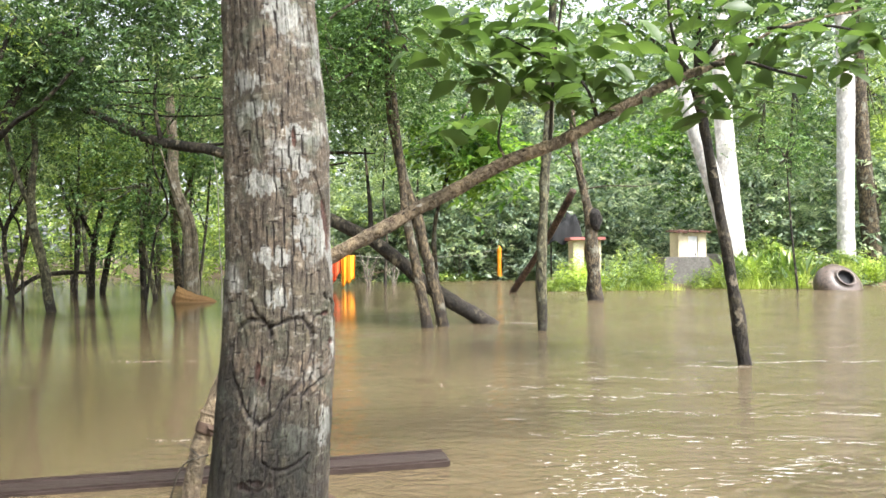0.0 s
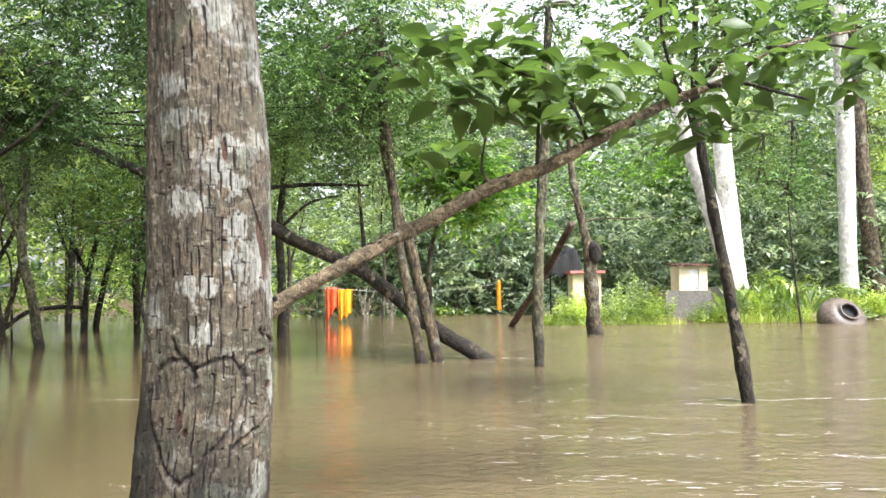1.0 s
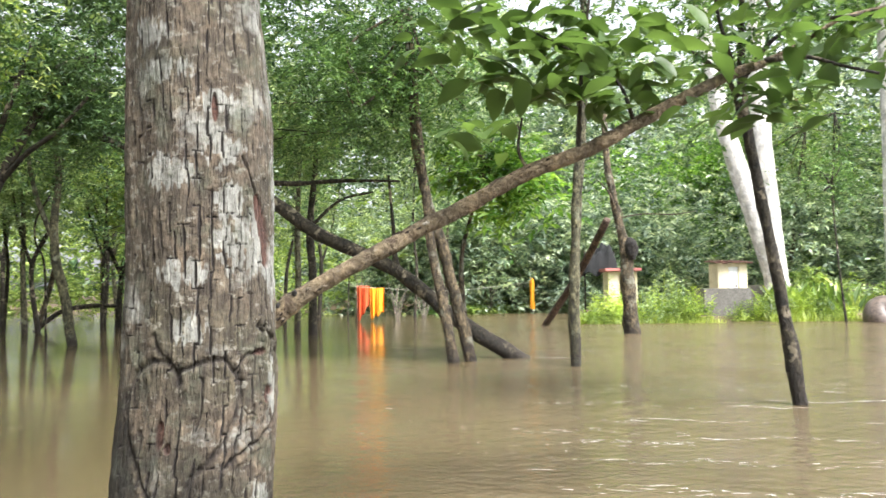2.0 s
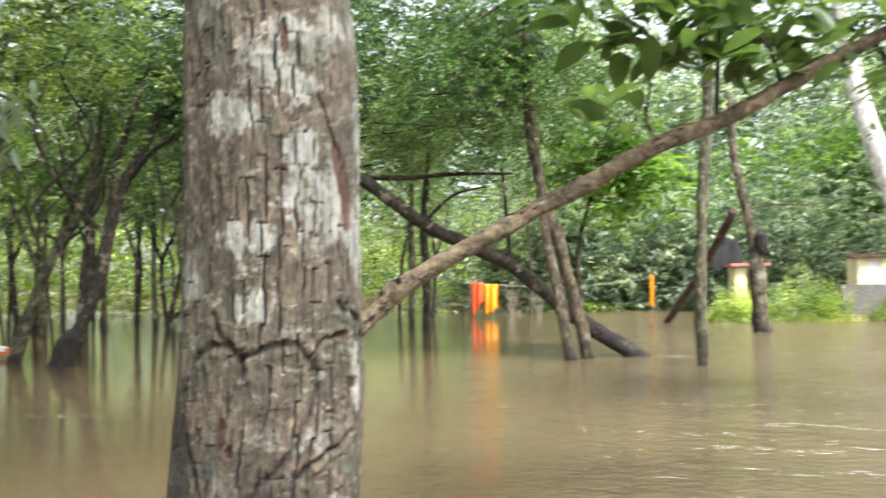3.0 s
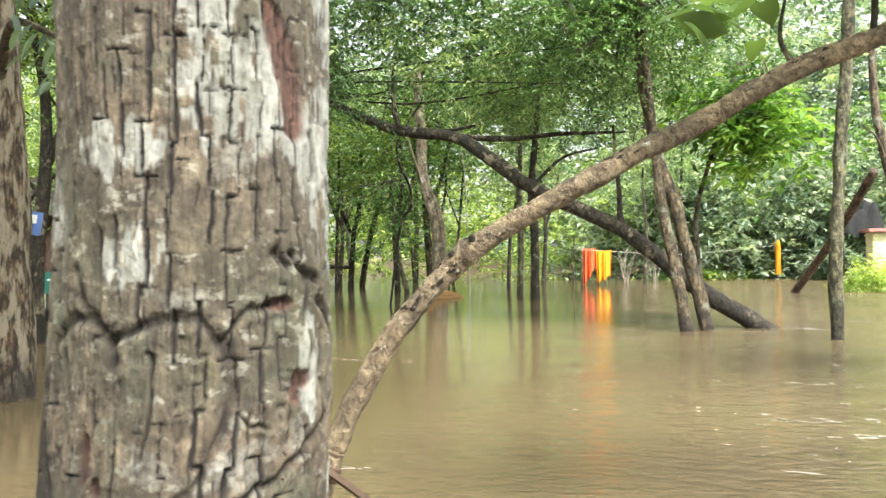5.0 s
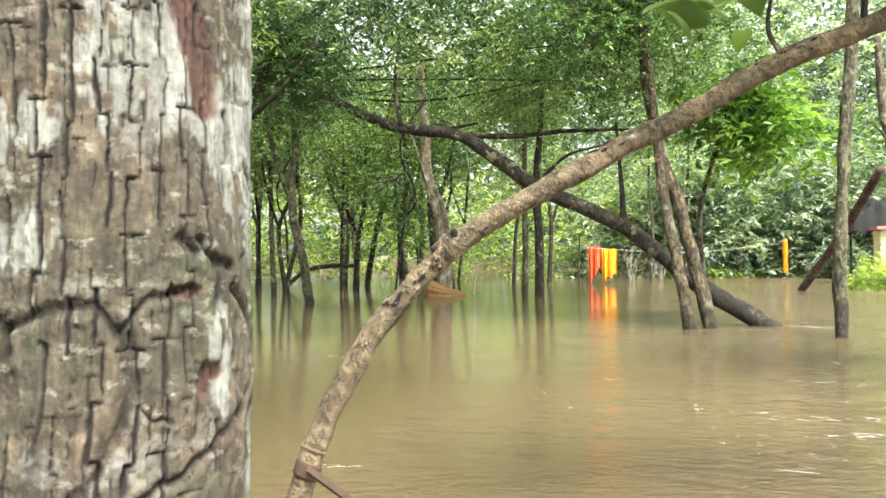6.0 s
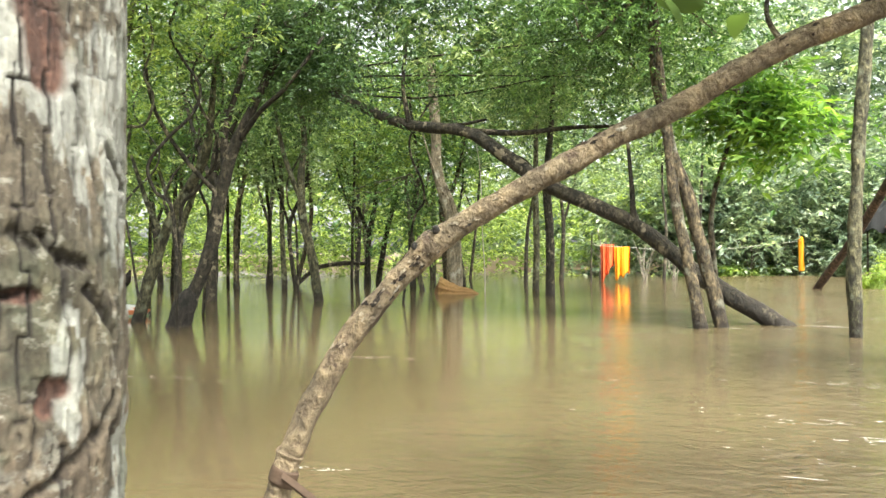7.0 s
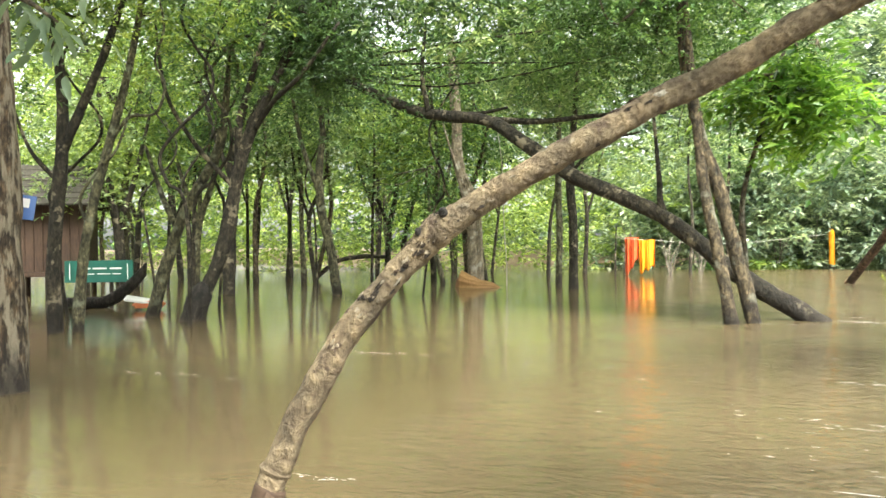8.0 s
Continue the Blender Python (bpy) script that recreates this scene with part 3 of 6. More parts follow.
    CUTS = (([(0.12, 1.003), (0.34, 1.022), (0.5, 1.032), (0.68, 1.025), (0.86, 1.002), (0.93, 0.965), (0.88, 0.925), (0.74, 0.885), (0.5, 0.838), (0.25, 0.79), (0.04, 0.755)], 0.0055, 0.0045),
            ([(0.12, 1.003), (-0.06, 1.027), (-0.30, 1.030), (-0.55, 1.008), (-0.69, 0.949), (-0.60, 0.88), (-0.35, 0.81), (0.02, 0.755)], 0.0055, 0.0045),
            ([(0.16, 0.985), (0.10, 1.01), (-0.06, 1.03), (-0.20, 1.05), (-0.28, 1.075)], 0.005, 0.0035),
            ([(0.84, 1.008), (0.97, 1.028), (1.08, 1.037), (1.24, 1.043)], 0.0035, 0.004),
            ([(0.72, 0.825), (0.87, 0.844), (1.21, 0.871), (1.5, 0.895), (1.75, 0.93), (1.9, 0.965), (1.85, 1.01), (1.6, 1.04)], 0.0045, 0.006),
            ([(0.96, 0.934), (1.13, 0.919)], 0.0018, 0.003), ([(1.18, 1.09), (1.32, 1.075)], 0.005, 0.006), ([(1.35, 1.09), (1.46, 1.072), (1.58, 1.058)], 0.005, 0.008),
            ([(1.6, 1.22), (1.66, 1.19), (1.72, 1.155), (1.82, 1.09), (1.95, 1.04)], 0.0028, 0.006), ([(1.85, 1.168), (1.97, 1.155), (2.1, 1.138)], 0.004, 0.007),
            ([(0.10, 0.66), (0.45, 0.64), (0.9, 0.665)], 0.004, 0.005), ([(0.42, 1.0), (0.40, 0.96), (0.36, 0.90)], 0.0022, 0.005), ([(0.9, 1.42), (1.0, 1.385), (1.12, 1.35)], 0.0025, 0.005))
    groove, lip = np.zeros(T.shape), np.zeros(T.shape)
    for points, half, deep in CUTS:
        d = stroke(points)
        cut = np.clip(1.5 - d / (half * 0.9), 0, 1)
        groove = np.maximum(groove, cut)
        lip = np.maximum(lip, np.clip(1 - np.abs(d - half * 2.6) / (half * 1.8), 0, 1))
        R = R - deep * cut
    R = R + 0.0022 * lip * (1 - groove)
    # bare red scars, where bark came away
    scar = np.zeros(T.shape)
    for sa, sz, wa, wz in ((-0.10, 0.89, 0.07, 0.035), (0.01, 0.868, 0.05, 0.012), (1.22, 1.040, 0.13, 0.008), (1.42, 0.962, 0.10, 0.014), (1.36, 0.948, 0.07, 0.012), (0.55, 1.51, 0.05, 0.03), (0.0, 0.60, 0.3, 0.018)):
        q = ((a - sa) / wa) ** 2 + ((Z - sz) / wz) ** 2 + 0.9 * (value_noise(X * 14 + 3, Y * 14 + 3, Z * 30, 21) - 0.5)
        scar = np.maximum(scar, np.clip((1 - q) * 2.5, 0, 1))
    strip = stroke([(1.16, 1.345), (1.25, 1.32), (1.33, 1.29), (1.39, 1.255), (1.40, 1.222)])
    slim = 0.003 + 0.015 * np.clip((1.36 - Z) / 0.06, 0, 1)
    scar = np.maximum(scar, np.clip(2.5 - 2.0 * strip / slim, 0, 1))
    R = R - 0.006 * scar
    white = np.zeros(T.shape)
    for sa, sz, wa, wz in ((0.20, 1.087, 0.21, 0.030), (0.22, 1.085, 0.14, 0.022), (0.96, 1.255, 0.45, 0.06), (0.1, 1.195, 0.36, 0.026), (-0.16, 1.39, 0.40, 0.035), (0.67, 1.43, 0.25, 0.03), (0.55, 1.84, 0.4, 0.05), (1.65, 1.19, 0.22, 0.06), (-0.15, 1.58, 0.4, 0.025), (0.75, 1.33, 0.2, 0.04), (1.5, 0.98, 0.1, 0.05), (1.95, 1.40, 0.25, 0.06), (2.1, 0.87, 0.25, 0.06), (1.25, 0.73, 0.22, 0.05), (2.0, 1.17, 0.3, 0.1), (1.6, 1.205, 0.42, 0.026), (0.6, 1.52, 0.3, 0.02), (-0.35, 1.66, 0.3, 0.03), (0.35, 1.47, 0.3, 0.015)):
        q = ((a - sa) / wa) ** 2 + ((Z - sz) / wz) ** 2 + 1.7 * (value_noise(X * 8 + 3, Y * 8 + 3, Z * 26, 22) - 0.5) + 1.1 * (plate2 - 0.5) + 1.3 * (value_noise(X * 26 + 3, Y * 26 + 3, Z * 90, 28) - 0.5)
        white = np.maximum(white, np.clip((1.12 - q) * 2.6, 0, 1))
    co = np.stack([cx[:, None] + R * X, 2.24 + R * Y, Z], -1) - o
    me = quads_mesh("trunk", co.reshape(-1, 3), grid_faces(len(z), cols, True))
    # the crack mask follows the recesses, to paint their shade into the colour
    for key2, val in (("crack_shade", np.clip(np.maximum(crack * 1.55, groove * (0.32 + 0.8 * value_noise(X * 20 + 2, Y * 20 + 2, Z * 30, 25))), 0, 1)), ("bare_wood", scar), ("lichen", white), ("damp_and_shade", np.clip((1.07 - Z) / 0.34 + 1.8 * (value_noise(X * 4 + 2, Y * 4 + 2, Z * 7, 27) - 0.5) - 0.85 * np.sin(T - face), 0, 1)), ("plate_tone", 0.55 * plate + 0.45 * plate2)):
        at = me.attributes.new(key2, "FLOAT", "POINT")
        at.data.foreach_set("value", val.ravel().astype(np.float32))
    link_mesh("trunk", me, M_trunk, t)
    # unseen limbs and crown, added to shade the trunk and the near water
    for tip in ((-2.2, 2.0, 7.6), (-1.6, 4.2, 7.9), (0.3, 1.6, 8.0), (-0.8, 0.6, 7.8)):
        limb("limb", [(-0.55, 2.24, 6.4, 0.09), ((tip[0] - 0.55) / 2, (tip[1] + 2.24) / 2, 7.3, 0.05), (*tip, 0.02)], M_bark_mid, t, sides=8)
    foliage("crown", t, M_leaf_mid, cloud((-1.1, 2.3, 7.7), (2.2, 2.4, 0.8), 34), 0.4, 1000, 12, 0.17)
    # thin runners that cling to the bark
    runner = [(0.9, 0.62, 0), (0.45, 0.72, 0), (0.1, 0.6, 0), (-0.35, 0.63, 0)]
    rows = [(-0.482 + 0.163 * math.cos(face + q), 2.24 + 0.163 * math.sin(face + q), zz, 0.0022) for q, zz, _ in runner]
    limb("runner", rows, M_bark_dark, t, sides=5, steps=10, label="thin dark creeper stem")
    limb("dry_twig", [(-0.64, 2.18, 0.66, 0.003), (-0.70, 2.15, 0.64, 0.0025), (-0.73, 2.14, 0.56, 0.002), (-0.75, 2.14, 0.47, 0.0015)], M_bark_dark, t, sides=5, label="thin dry twig")
    limb("dry_twig", [(-0.66, 2.17, 0.655, 0.0025), (-0.69, 2.15, 0.69, 0.002), (-0.71, 2.14, 0.70, 0.001)], M_bark_dark, t, sides=5, label="thin dry twig")


great_trunk()


# ---- the bent branch over the water ----
PALE_LEAVES = []


def bent_tree():
    t = thing("bent_tree", (-1.25, 3.93, -0.6), "slender pale-barked tree bent low over the water with broad leaves", "tree")
    stem = [(-1.27, 3.92, -0.6, 0.0558), (-1.25, 3.94, 0.0, 0.049), (-1.21, 3.96, 0.24, 0.048), (-1.16, 3.985, 0.42, 0.047), (-1.07, 4.04, 0.64, 0.0455), (-0.964, 4.084, 0.823, 0.044),
            (-0.85, 4.12, 0.96, 0.042), (-0.765, 4.146, 1.052, 0.0425), (-0.727, 4.154, 1.09, 0.050), (-0.69, 4.162, 1.115, 0.0425), (-0.53, 4.19, 1.215, 0.0391), (-0.323, 4.226, 1.325, 0.0391), (-0.13, 4.31, 1.44, 0.0391),
            (0.031, 4.39, 1.522, 0.0391), (0.34, 4.42, 1.69, 0.0381), (0.63, 4.47, 1.80, 0.0353), (0.88, 4.5, 1.93, 0.0335), (1.19, 4.6, 2.1, 0.0307), (1.43, 4.7, 2.22, 0.0279), (1.62, 4.8, 2.30, 0.0230), (1.80, 4.8, 2.39, 0.0120), (2.05, 4.8, 2.53, 0.0095), (2.6, 4.9, 2.66, 0.0075)]
    stem = [(x, y, z, r * (0.88 if z < 1.0 else 0.95)) for x, y, z, r in stem]
    limb("trunk", stem, M_bark_tan, t, sides=30, steps=16, rough=0.14, grain=20.0)
    for rows in ([(1.60, 4.79, 2.3, 0.018), (1.8, 4.76, 2.31, 0.012), (1.98, 4.73, 2.25, 0.010), (2.14, 4.7, 2.20, 0.009)],
                 [(0.60, 4.46, 1.79, 0.012), (0.62, 4.42, 2.2, 0.009), (0.66, 4.3, 2.6, 0.006)],
                 [(0.36, 4.42, 1.70, 0.010), (0.31, 4.40, 1.80, 0.008), (0.33, 4.38, 1.95, 0.005)],
                 [(0.88, 4.5, 1.93, 0.012), (0.75, 4.4, 2.15, 0.008), (0.35, 4.3, 2.35, 0.005)],
                 [(1.43, 4.7, 2.22, 0.012), (1.3, 4.55, 2.5, 0.009), (1.25, 4.4, 2.8, 0.006)],
                 [(1.95, 4.8, 2.52, 0.011), (2.3, 4.7, 2.5, 0.008), (2.7, 4.6, 2.35, 0.005)]):
        limb("twig", rows, M_bark_dark, t, sides=6, steps=6)
    # torn scabs of bark on the upper side, thickest near the foot, and two dark eyes on the swollen knot
    rows = smooth_path(stem, 16)
    r3 = random.Random(8)
    spots = [(r3.uniform(0.14, 0.34) if k % 3 else r3.uniform(0.14, 0.55), r3.gauss(0.3, 0.8), r3.uniform(0.005, 0.020), r3.uniform(0.003, 0.009)) for k in range(150)]
    low_half = [k for k in range(len(rows)) if 0.05 < rows[k][2] < 2.0]
    for q, a0, ln, wd in spots:
        k = low_half[int(q * 1.6 * len(low_half)) % len(low_half)]
        c, r = Vector(rows[k][:3]), rows[k][3]
        d = (Vector(rows[k + 1][:3]) - Vector(rows[k - 1][:3])).normalized()
        front = (Vector((0, -1, 0)) - d * d.dot(Vector((0, -1, 0)))).normalized()
        top = front.cross(d)
        top = -top if top.z < 0 else top
        v = []
        for ring, lift in ((1.0, -0.002), (0.6, 0.0025)):
            for m in range(9):
                e = m * 2 * math.pi / 9
                wob = r3.uniform(0.4, 1.35) * ring
                a = a0 + math.sin(e) * wd * wob / r
                v.append(c + d * (math.cos(e) * ln * wob) + (front * math.cos(a) + top * math.sin(a)) * (r + lift) - Vector(t.location))
        f = [(m, (m + 1) % 9, 9 + (m + 1) % 9, 9 + m) for m in range(9)] + [tuple(range(9, 18))]
        link_mesh("bark_scab", mesh_of("bark_scab", [tuple(p) for p in v], f, False), M_knot if r3.random() < 0.62 else M_bark_pale, t)
    for x, y, z, r in ((-0.765, 4.10, 1.095, 0.013), (-0.695, 4.105, 1.15, 0.011)):
        limb("knot", [(x, y + 0.03, z - 0.02, r * 1.1), (x, y + 0.01, z - 0.005, r), (x - 0.004, y, z, r * 0.4)], M_burnt, t, sides=12, steps=5, rough=0.4, grain=60, label="dark eye of a lost twig")
    # a swollen ring, and a strip of cloth knotted round the foot
    limb("ring", [(-1.167, 3.98, 0.402, 0.042), (-1.163, 3.984, 0.415, 0.0495), (-1.158, 3.986, 0.428, 0.042)], M_bark_tan, t, sides=28, steps=5)
    limb("strap", [(-1.190, 3.968, 0.318, 0.041), (-1.187, 3.97, 0.326, 0.047), (-1.183, 3.973, 0.34, 0.0475), (-1.179, 3.975, 0.354, 0.0475), (-1.176, 3.977, 0.366, 0.047), (-1.173, 3.979, 0.374, 0.041)], M_strap, t, sides=24, steps=5, rough=0.05, label="brown cloth strip tied round the stem")
    strip = [(-1.15, 3.92, 0.36), (-1.05, 3.90, 0.315), (-0.92, 3.88, 0.25), (-0.75, 3.86, 0.16), (-0.45, 3.85, -0.03)]
    v = []
    for x, y, z in strip:
        v += [(x, y, z + 0.017), (x, y - 0.012, z), (x, y, z - 0.017), (x, y + 0.012, z)]
    v = np.array(v) - np.array(t.location)
    link_mesh("strap_end", mesh_of("strap_end", v, [tuple(f) for f in grid_faces(5, 4, True).tolist()] + [(0, 1, 2, 3), (19, 18, 17, 16)], False), M_strap, t, "loose brown end of the strap trailing into the water")
    # broad leaves, each its own
    r2 = random.Random(5)
    shapes = []
    for s in range(5):
        bm = bmesh.new()
        prev = None
        bend = r2.uniform(0.15, 0.45)
        for i in range(8):
            q = i / 7
            half = 0.255 * math.sin(math.pi * min(1, q * 0.93 + 0.05)) ** 0.75 * (1.12 - 0.35 * q) if 0 < i < 7 else 0.006
            zc = -bend * q * q * 0.5
            wav = 0.02 * math.sin(q * 9 + s)
            row = [bm.verts.new((-half, q, zc + half * 0.35 + wav)), bm.verts.new((0, q, zc)), bm.verts.new((half, q, zc + half * 0.35 - wav))]
            if prev:
                bm.faces.new((prev[0], prev[1], row[1], row[0]))
                bm.faces.new((prev[1], prev[2], row[2], row[1]))
            prev = row
        me = bpy.data.meshes.new("leaf")
        bm.to_mesh(me)
        bm.free()
        me.polygons.foreach_set("use_smooth", [True] * len(me.polygons))
        me.materials.append(M_leaf_broad)
        shapes.append(me)
    for me in shapes:
        pale_leaf = me.copy()
        pale_leaf.materials[0] = M_leaf_grey
        PALE_LEAVES.append(pale_leaf)
    o = Vector(t.location)
    # clusters: middle, spread, how many
    low = (((-0.02, 4.35, 2.33), (0.13, 0.15, 0.05), 12), ((0.22, 4.35, 2.42), (0.16, 0.15, 0.07), 20), ((0.46, 4.4, 2.38), (0.16, 0.15, 0.09), 26), ((0.36, 4.35, 2.20), (0.18, 0.15, 0.08), 26),
           ((0.68, 4.4, 2.25), (0.16, 0.15, 0.10), 28), ((0.62, 4.4, 2.0), (0.17, 0.15, 0.08), 26), ((0.10, 4.1, 1.82), (0.10, 0.08, 0.045), 8), ((0.20, 4.40, 1.98), (0.10, 0.1, 0.04), 5))
    high = (((0.98, 4.5, 2.22), (0.2, 0.15, 0.12), 30), ((1.32, 4.55, 2.5), (0.25, 0.2, 0.12), 24), ((1.55, 4.65, 2.03), (0.14, 0.1, 0.06), 12), ((1.75, 4.7, 2.15), (0.18, 0.1, 0.08), 16),
            ((2.05, 4.75, 2.42), (0.28, 0.2, 0.13), 36), ((2.6, 4.8, 2.45), (0.28, 0.2, 0.13), 28))
    for c, sp, k in low + high:
        for _ in range(int(k * 1.7)):
            p = Vector([r2.gauss(m, s) for m, s in zip(c, sp)])
            if c[2] > 1.9:
                p.z = max(p.z, 2.12 - 0.2 * min(max(p.x - 0.2, 0), 0.8))
            p -= o
            leaf = new("leaf", shapes[r2.randrange(5)])
            leaf.parent = t
            size = r2.uniform(0.09, 0.21)
            leaf.matrix_basis = Matrix.Translation(p) @ Euler((r2.gauss(-0.12, 0.3), r2.gauss(0, 0.4), r2.uniform(0, 6.3))).to_matrix().to_4x4() @ Matrix.Diagonal((size, size, size, 1))


bent_tree()

# ---- the floating board ----
board = thing("floating_board", (-1.3, 4.2, 0.0), "long wet dark-brown wooden board floating on the flood", "board")
box("plank", (2.75, 0.15, 0.07), (-0.03, 0.09, 0.004), M_plank, board, turn=12.5, bevel=0.012, tilt=(5, -0.4))
box("edge_strip", (2.72, 0.025, 0.022), (-0.045, 0.155, 0.046), M_plank, board, turn=12.5, bevel=0.007, tilt=(5, -0.4), label="raised rim along the board")

# ---- drowned poles and slim trees in the open water ----
tree("leaning_log", [(1.05, 13.75, -0.3, 0.12), (0.72, 13.62, 0.0, 0.135), (-0.28, 13.65, 0.66, 0.125), (-1.2, 13.68, 1.42, 0.115), (-2.44, 13.62, 2.03, 0.11), (-3.22, 13.85, 2.57, 0.105), (-3.93, 14.11, 3.01, 0.10), (-4.99, 14.33, 3.21, 0.09), (-5.81, 14.55, 3.54, 0.085), (-6.91, 14.76, 4.07, 0.06), (-7.9, 15.1, 4.4, 0.04)],
     M_bark_dark, "dark leaning tree trunk slanting out of the water", crown=[(-5.6, 14.6, 4.6, 1.8, 1.2, 0.8), (-2.2, 14.6, 3.9, 1.6, 1.0, 0.7)], leaf_mat=M_leaf_mid, sides=14, count=800, leaf=0.075,
     limbs=([(-3.93, 14.11, 3.02, 0.06), (-3.08, 14.34, 2.97, 0.045), (-2.26, 14.67, 3.05, 0.035), (-1.26, 14.96, 3.06, 0.02)], [(-1.2, 13.69, 1.48, 0.08), (-1.22, 13.67, 1.68, 0.05), (-1.24, 13.67, 2.08, 0.035), (-1.32, 13.75, 3.0, 0.02)],
            [(-4.99, 14.33, 3.25, 0.05), (-4.2, 14.3, 3.16, 0.035), (-3.6, 14.2, 3.2, 0.02)], [(-5.0, 14.3, 3.25, 0.045), (-5.1, 14.3, 3.9, 0.035), (-5.05, 14.4, 4.8, 0.02)]))
tree("slim_tree", [(-0.24, 12.88, -0.8, 0.092), (-0.265, 12.88, 0.0, 0.084), (-0.42, 12.9, 0.91, 0.075), (-0.56, 12.9, 1.64, 0.066), (-0.64, 12.9, 2.27, 0.062), (-0.74, 12.89, 3.45, 0.053), (-0.9, 12.9, 5.5, 0.035)], M_bark_mid,
     "slim crooked tree standing in the flood", crown=[(-0.9, 12.9, 4.6, 1.3, 1.0, 1.3)], leaf_mat=M_leaf_mid, group="slim trees", sides=16, rough=0.3, count=700, leaf=0.075)
tree("slim_tree", [(0.05, 13.12, -0.8, 0.106), (-0.01, 13.12, 0.0, 0.097), (-0.21, 13.1, 0.9, 0.092), (-0.42, 13.1, 1.78, 0.084), (-0.65, 13.09, 2.56, 0.070), (-0.84, 13.09, 3.58, 0.062), (-0.87, 13.08, 4.78, 0.044)], M_bark_mid,
     "slim leaning tree crossing the fallen log", crown=[(-1.2, 13.4, 4.3, 1.6, 1.1, 1.2)], leaf_mat=M_leaf_mid, group="slim trees", sides=16, rough=0.3, count=900, leaf=0.08)
tree("slim_tree", [(1.49, 12.2, -0.8, 0.088), (1.49, 12.2, 0.0, 0.081), (1.5, 12.2, 1.33, 0.077), (1.59, 12.19, 2.7, 0.070), (1.67, 12.19, 3.99, 0.062), (1.72, 12.18, 5.4, 0.053)], M_bark_moss,
     "straight slim tree standing alone in the flood", crown=[(1.7, 12.6, 5.4, 1.2, 1.0, 0.7)], leaf_mat=M_leaf_mid, group="slim trees", sides=16, rough=0.3, count=150, leaf=0.09)
tree("slim_tree", [(3.22, 8.41, -0.8, 0.088), (3.14, 8.41, 0.0, 0.077), (3.04, 8.4, 0.68, 0.066), (2.91, 8.4, 1.51, 0.053), (2.72, 8.39, 2.63, 0.046), (2.68, 8.39, 3.22, 0.040), (2.69, 8.29, 4.2, 0.031)], M_bark_dark,
     "dark slim tree leaning out of the open water", crown=[(2.6, 8.3, 3.9, 1.3, 1.0, 0.7)], leaf_mat=M_leaf_mid, group="slim trees", sides=16, rough=0.3, count=520, leaf=0.085,
     limbs=([(2.74, 8.39, 2.5, 0.04), (2.59, 8.49, 3.13, 0.03), (2.33, 8.59, 3.4, 0.02), (1.9, 8.6, 3.7, 0.012)], [(2.68, 8.39, 3.1, 0.03), (3.0, 8.3, 3.5, 0.02), (3.5, 8.3, 3.7, 0.01)]))
dead = tree("dead_tree", [(3.72, 19.6, -0.8, 0.2), (3.71, 19.61, 0.0, 0.19), (3.67, 19.6, 0.45, 0.165), (3.66, 19.6, 0.85, 0.16), (3.62, 19.6, 1.5, 0.165), (3.6, 19.6, 1.95, 0.15), (3.45, 19.6, 2.6, 0.10), (3.33, 19.59, 3.3, 0.09), (3.22, 19.59, 3.9, 0.085), (3.15, 19.58, 5.3, 0.07)], M_bark_mid,
            "dead tree with a charred broken hollow, standing in the water", limbs=([(3.4, 19.6, 2.85, 0.03), (3.2, 19.4, 3.3, 0.02), (2.9, 19.3, 3.6, 0.01)], [(3.35, 19.6, 3.2, 0.02), (3.5, 19.3, 2.7, 0.012), (3.3, 19.2, 2.3, 0.006)], [(3.45, 19.55, 2.7, 0.02), (4.0, 19.5, 2.78, 0.016), (4.7, 19.5, 2.76, 0.013), (5.25, 19.5, 2.83, 0.008)]), rough=0.2)
limb("hollow", [(3.72, 19.50, 1.72, 0.10), (3.72, 19.48, 1.95, 0.17), (3.70, 19.50, 2.12, 0.13), (3.66, 19.55, 2.22, 0.06)], M_burnt, dead, rough=0.3, label="charred black hollow")
slant = thing("slanting_pole", (2.03, 24.0, 0.0), "red-brown pole slanting up against the dead tree", "pole")
limb("shaft", [(1.92, 24.2, -0.25, 0.10), (2.05, 23.95, 0.0, 0.10), (2.8, 22.4, 1.37, 0.10), (3.35, 20.6, 2.75, 0.095)], M_red_pole, slant, rough=0.07)

tree("leafy_sapling", [(-0.1, 14.2, -0.6, 0.05), (-0.1, 14.2, 0.4, 0.045), (-0.15, 14.2, 1.6, 0.04), (0.1, 14.2, 2.6, 0.03), (0.3, 14.2, 3.4, 0.02)], M_bark_mid, "young tree with bright lime-green hanging leaves",
     crown=[(0.75, 13.8, 2.7, 0.6, 0.4, 0.36), (0.3, 14.0, 3.2, 0.7, 0.5, 0.45)], leaf_mat=M_leaf_fresh, leaf=0.2, count=240, per=9, spread=0.24, clumps=14, sides=8)

# ---- the flooded wood ----
left = tree("flaky_tree", [(-5.18, 6.36, -0.8, 0.26), (-5.18, 6.36, 0.05, 0.215), (-5.18, 6.36, 0.5, 0.205), (-5.18, 6.35, 1.2, 0.195), (-5.2, 6.34, 2.2, 0.185), (-5.3, 6.3, 4.0, 0.16), (-5.4, 6.25, 6.0, 0.12)], M_bark_flaky,
            "thick brown tree with flaking pale bark and a split foot", crown=[(-5.0, 8.0, 5.0, 2.2, 2.0, 0.8), (-5.3, 5.2, 5.6, 2.2, 2.2, 0.8), (-3.4, 9.5, 4.6, 1.2, 1.5, 0.6)], leaf_mat=M_leaf_dark, sides=40, rough=0.09, count=1700, leaf=0.09)
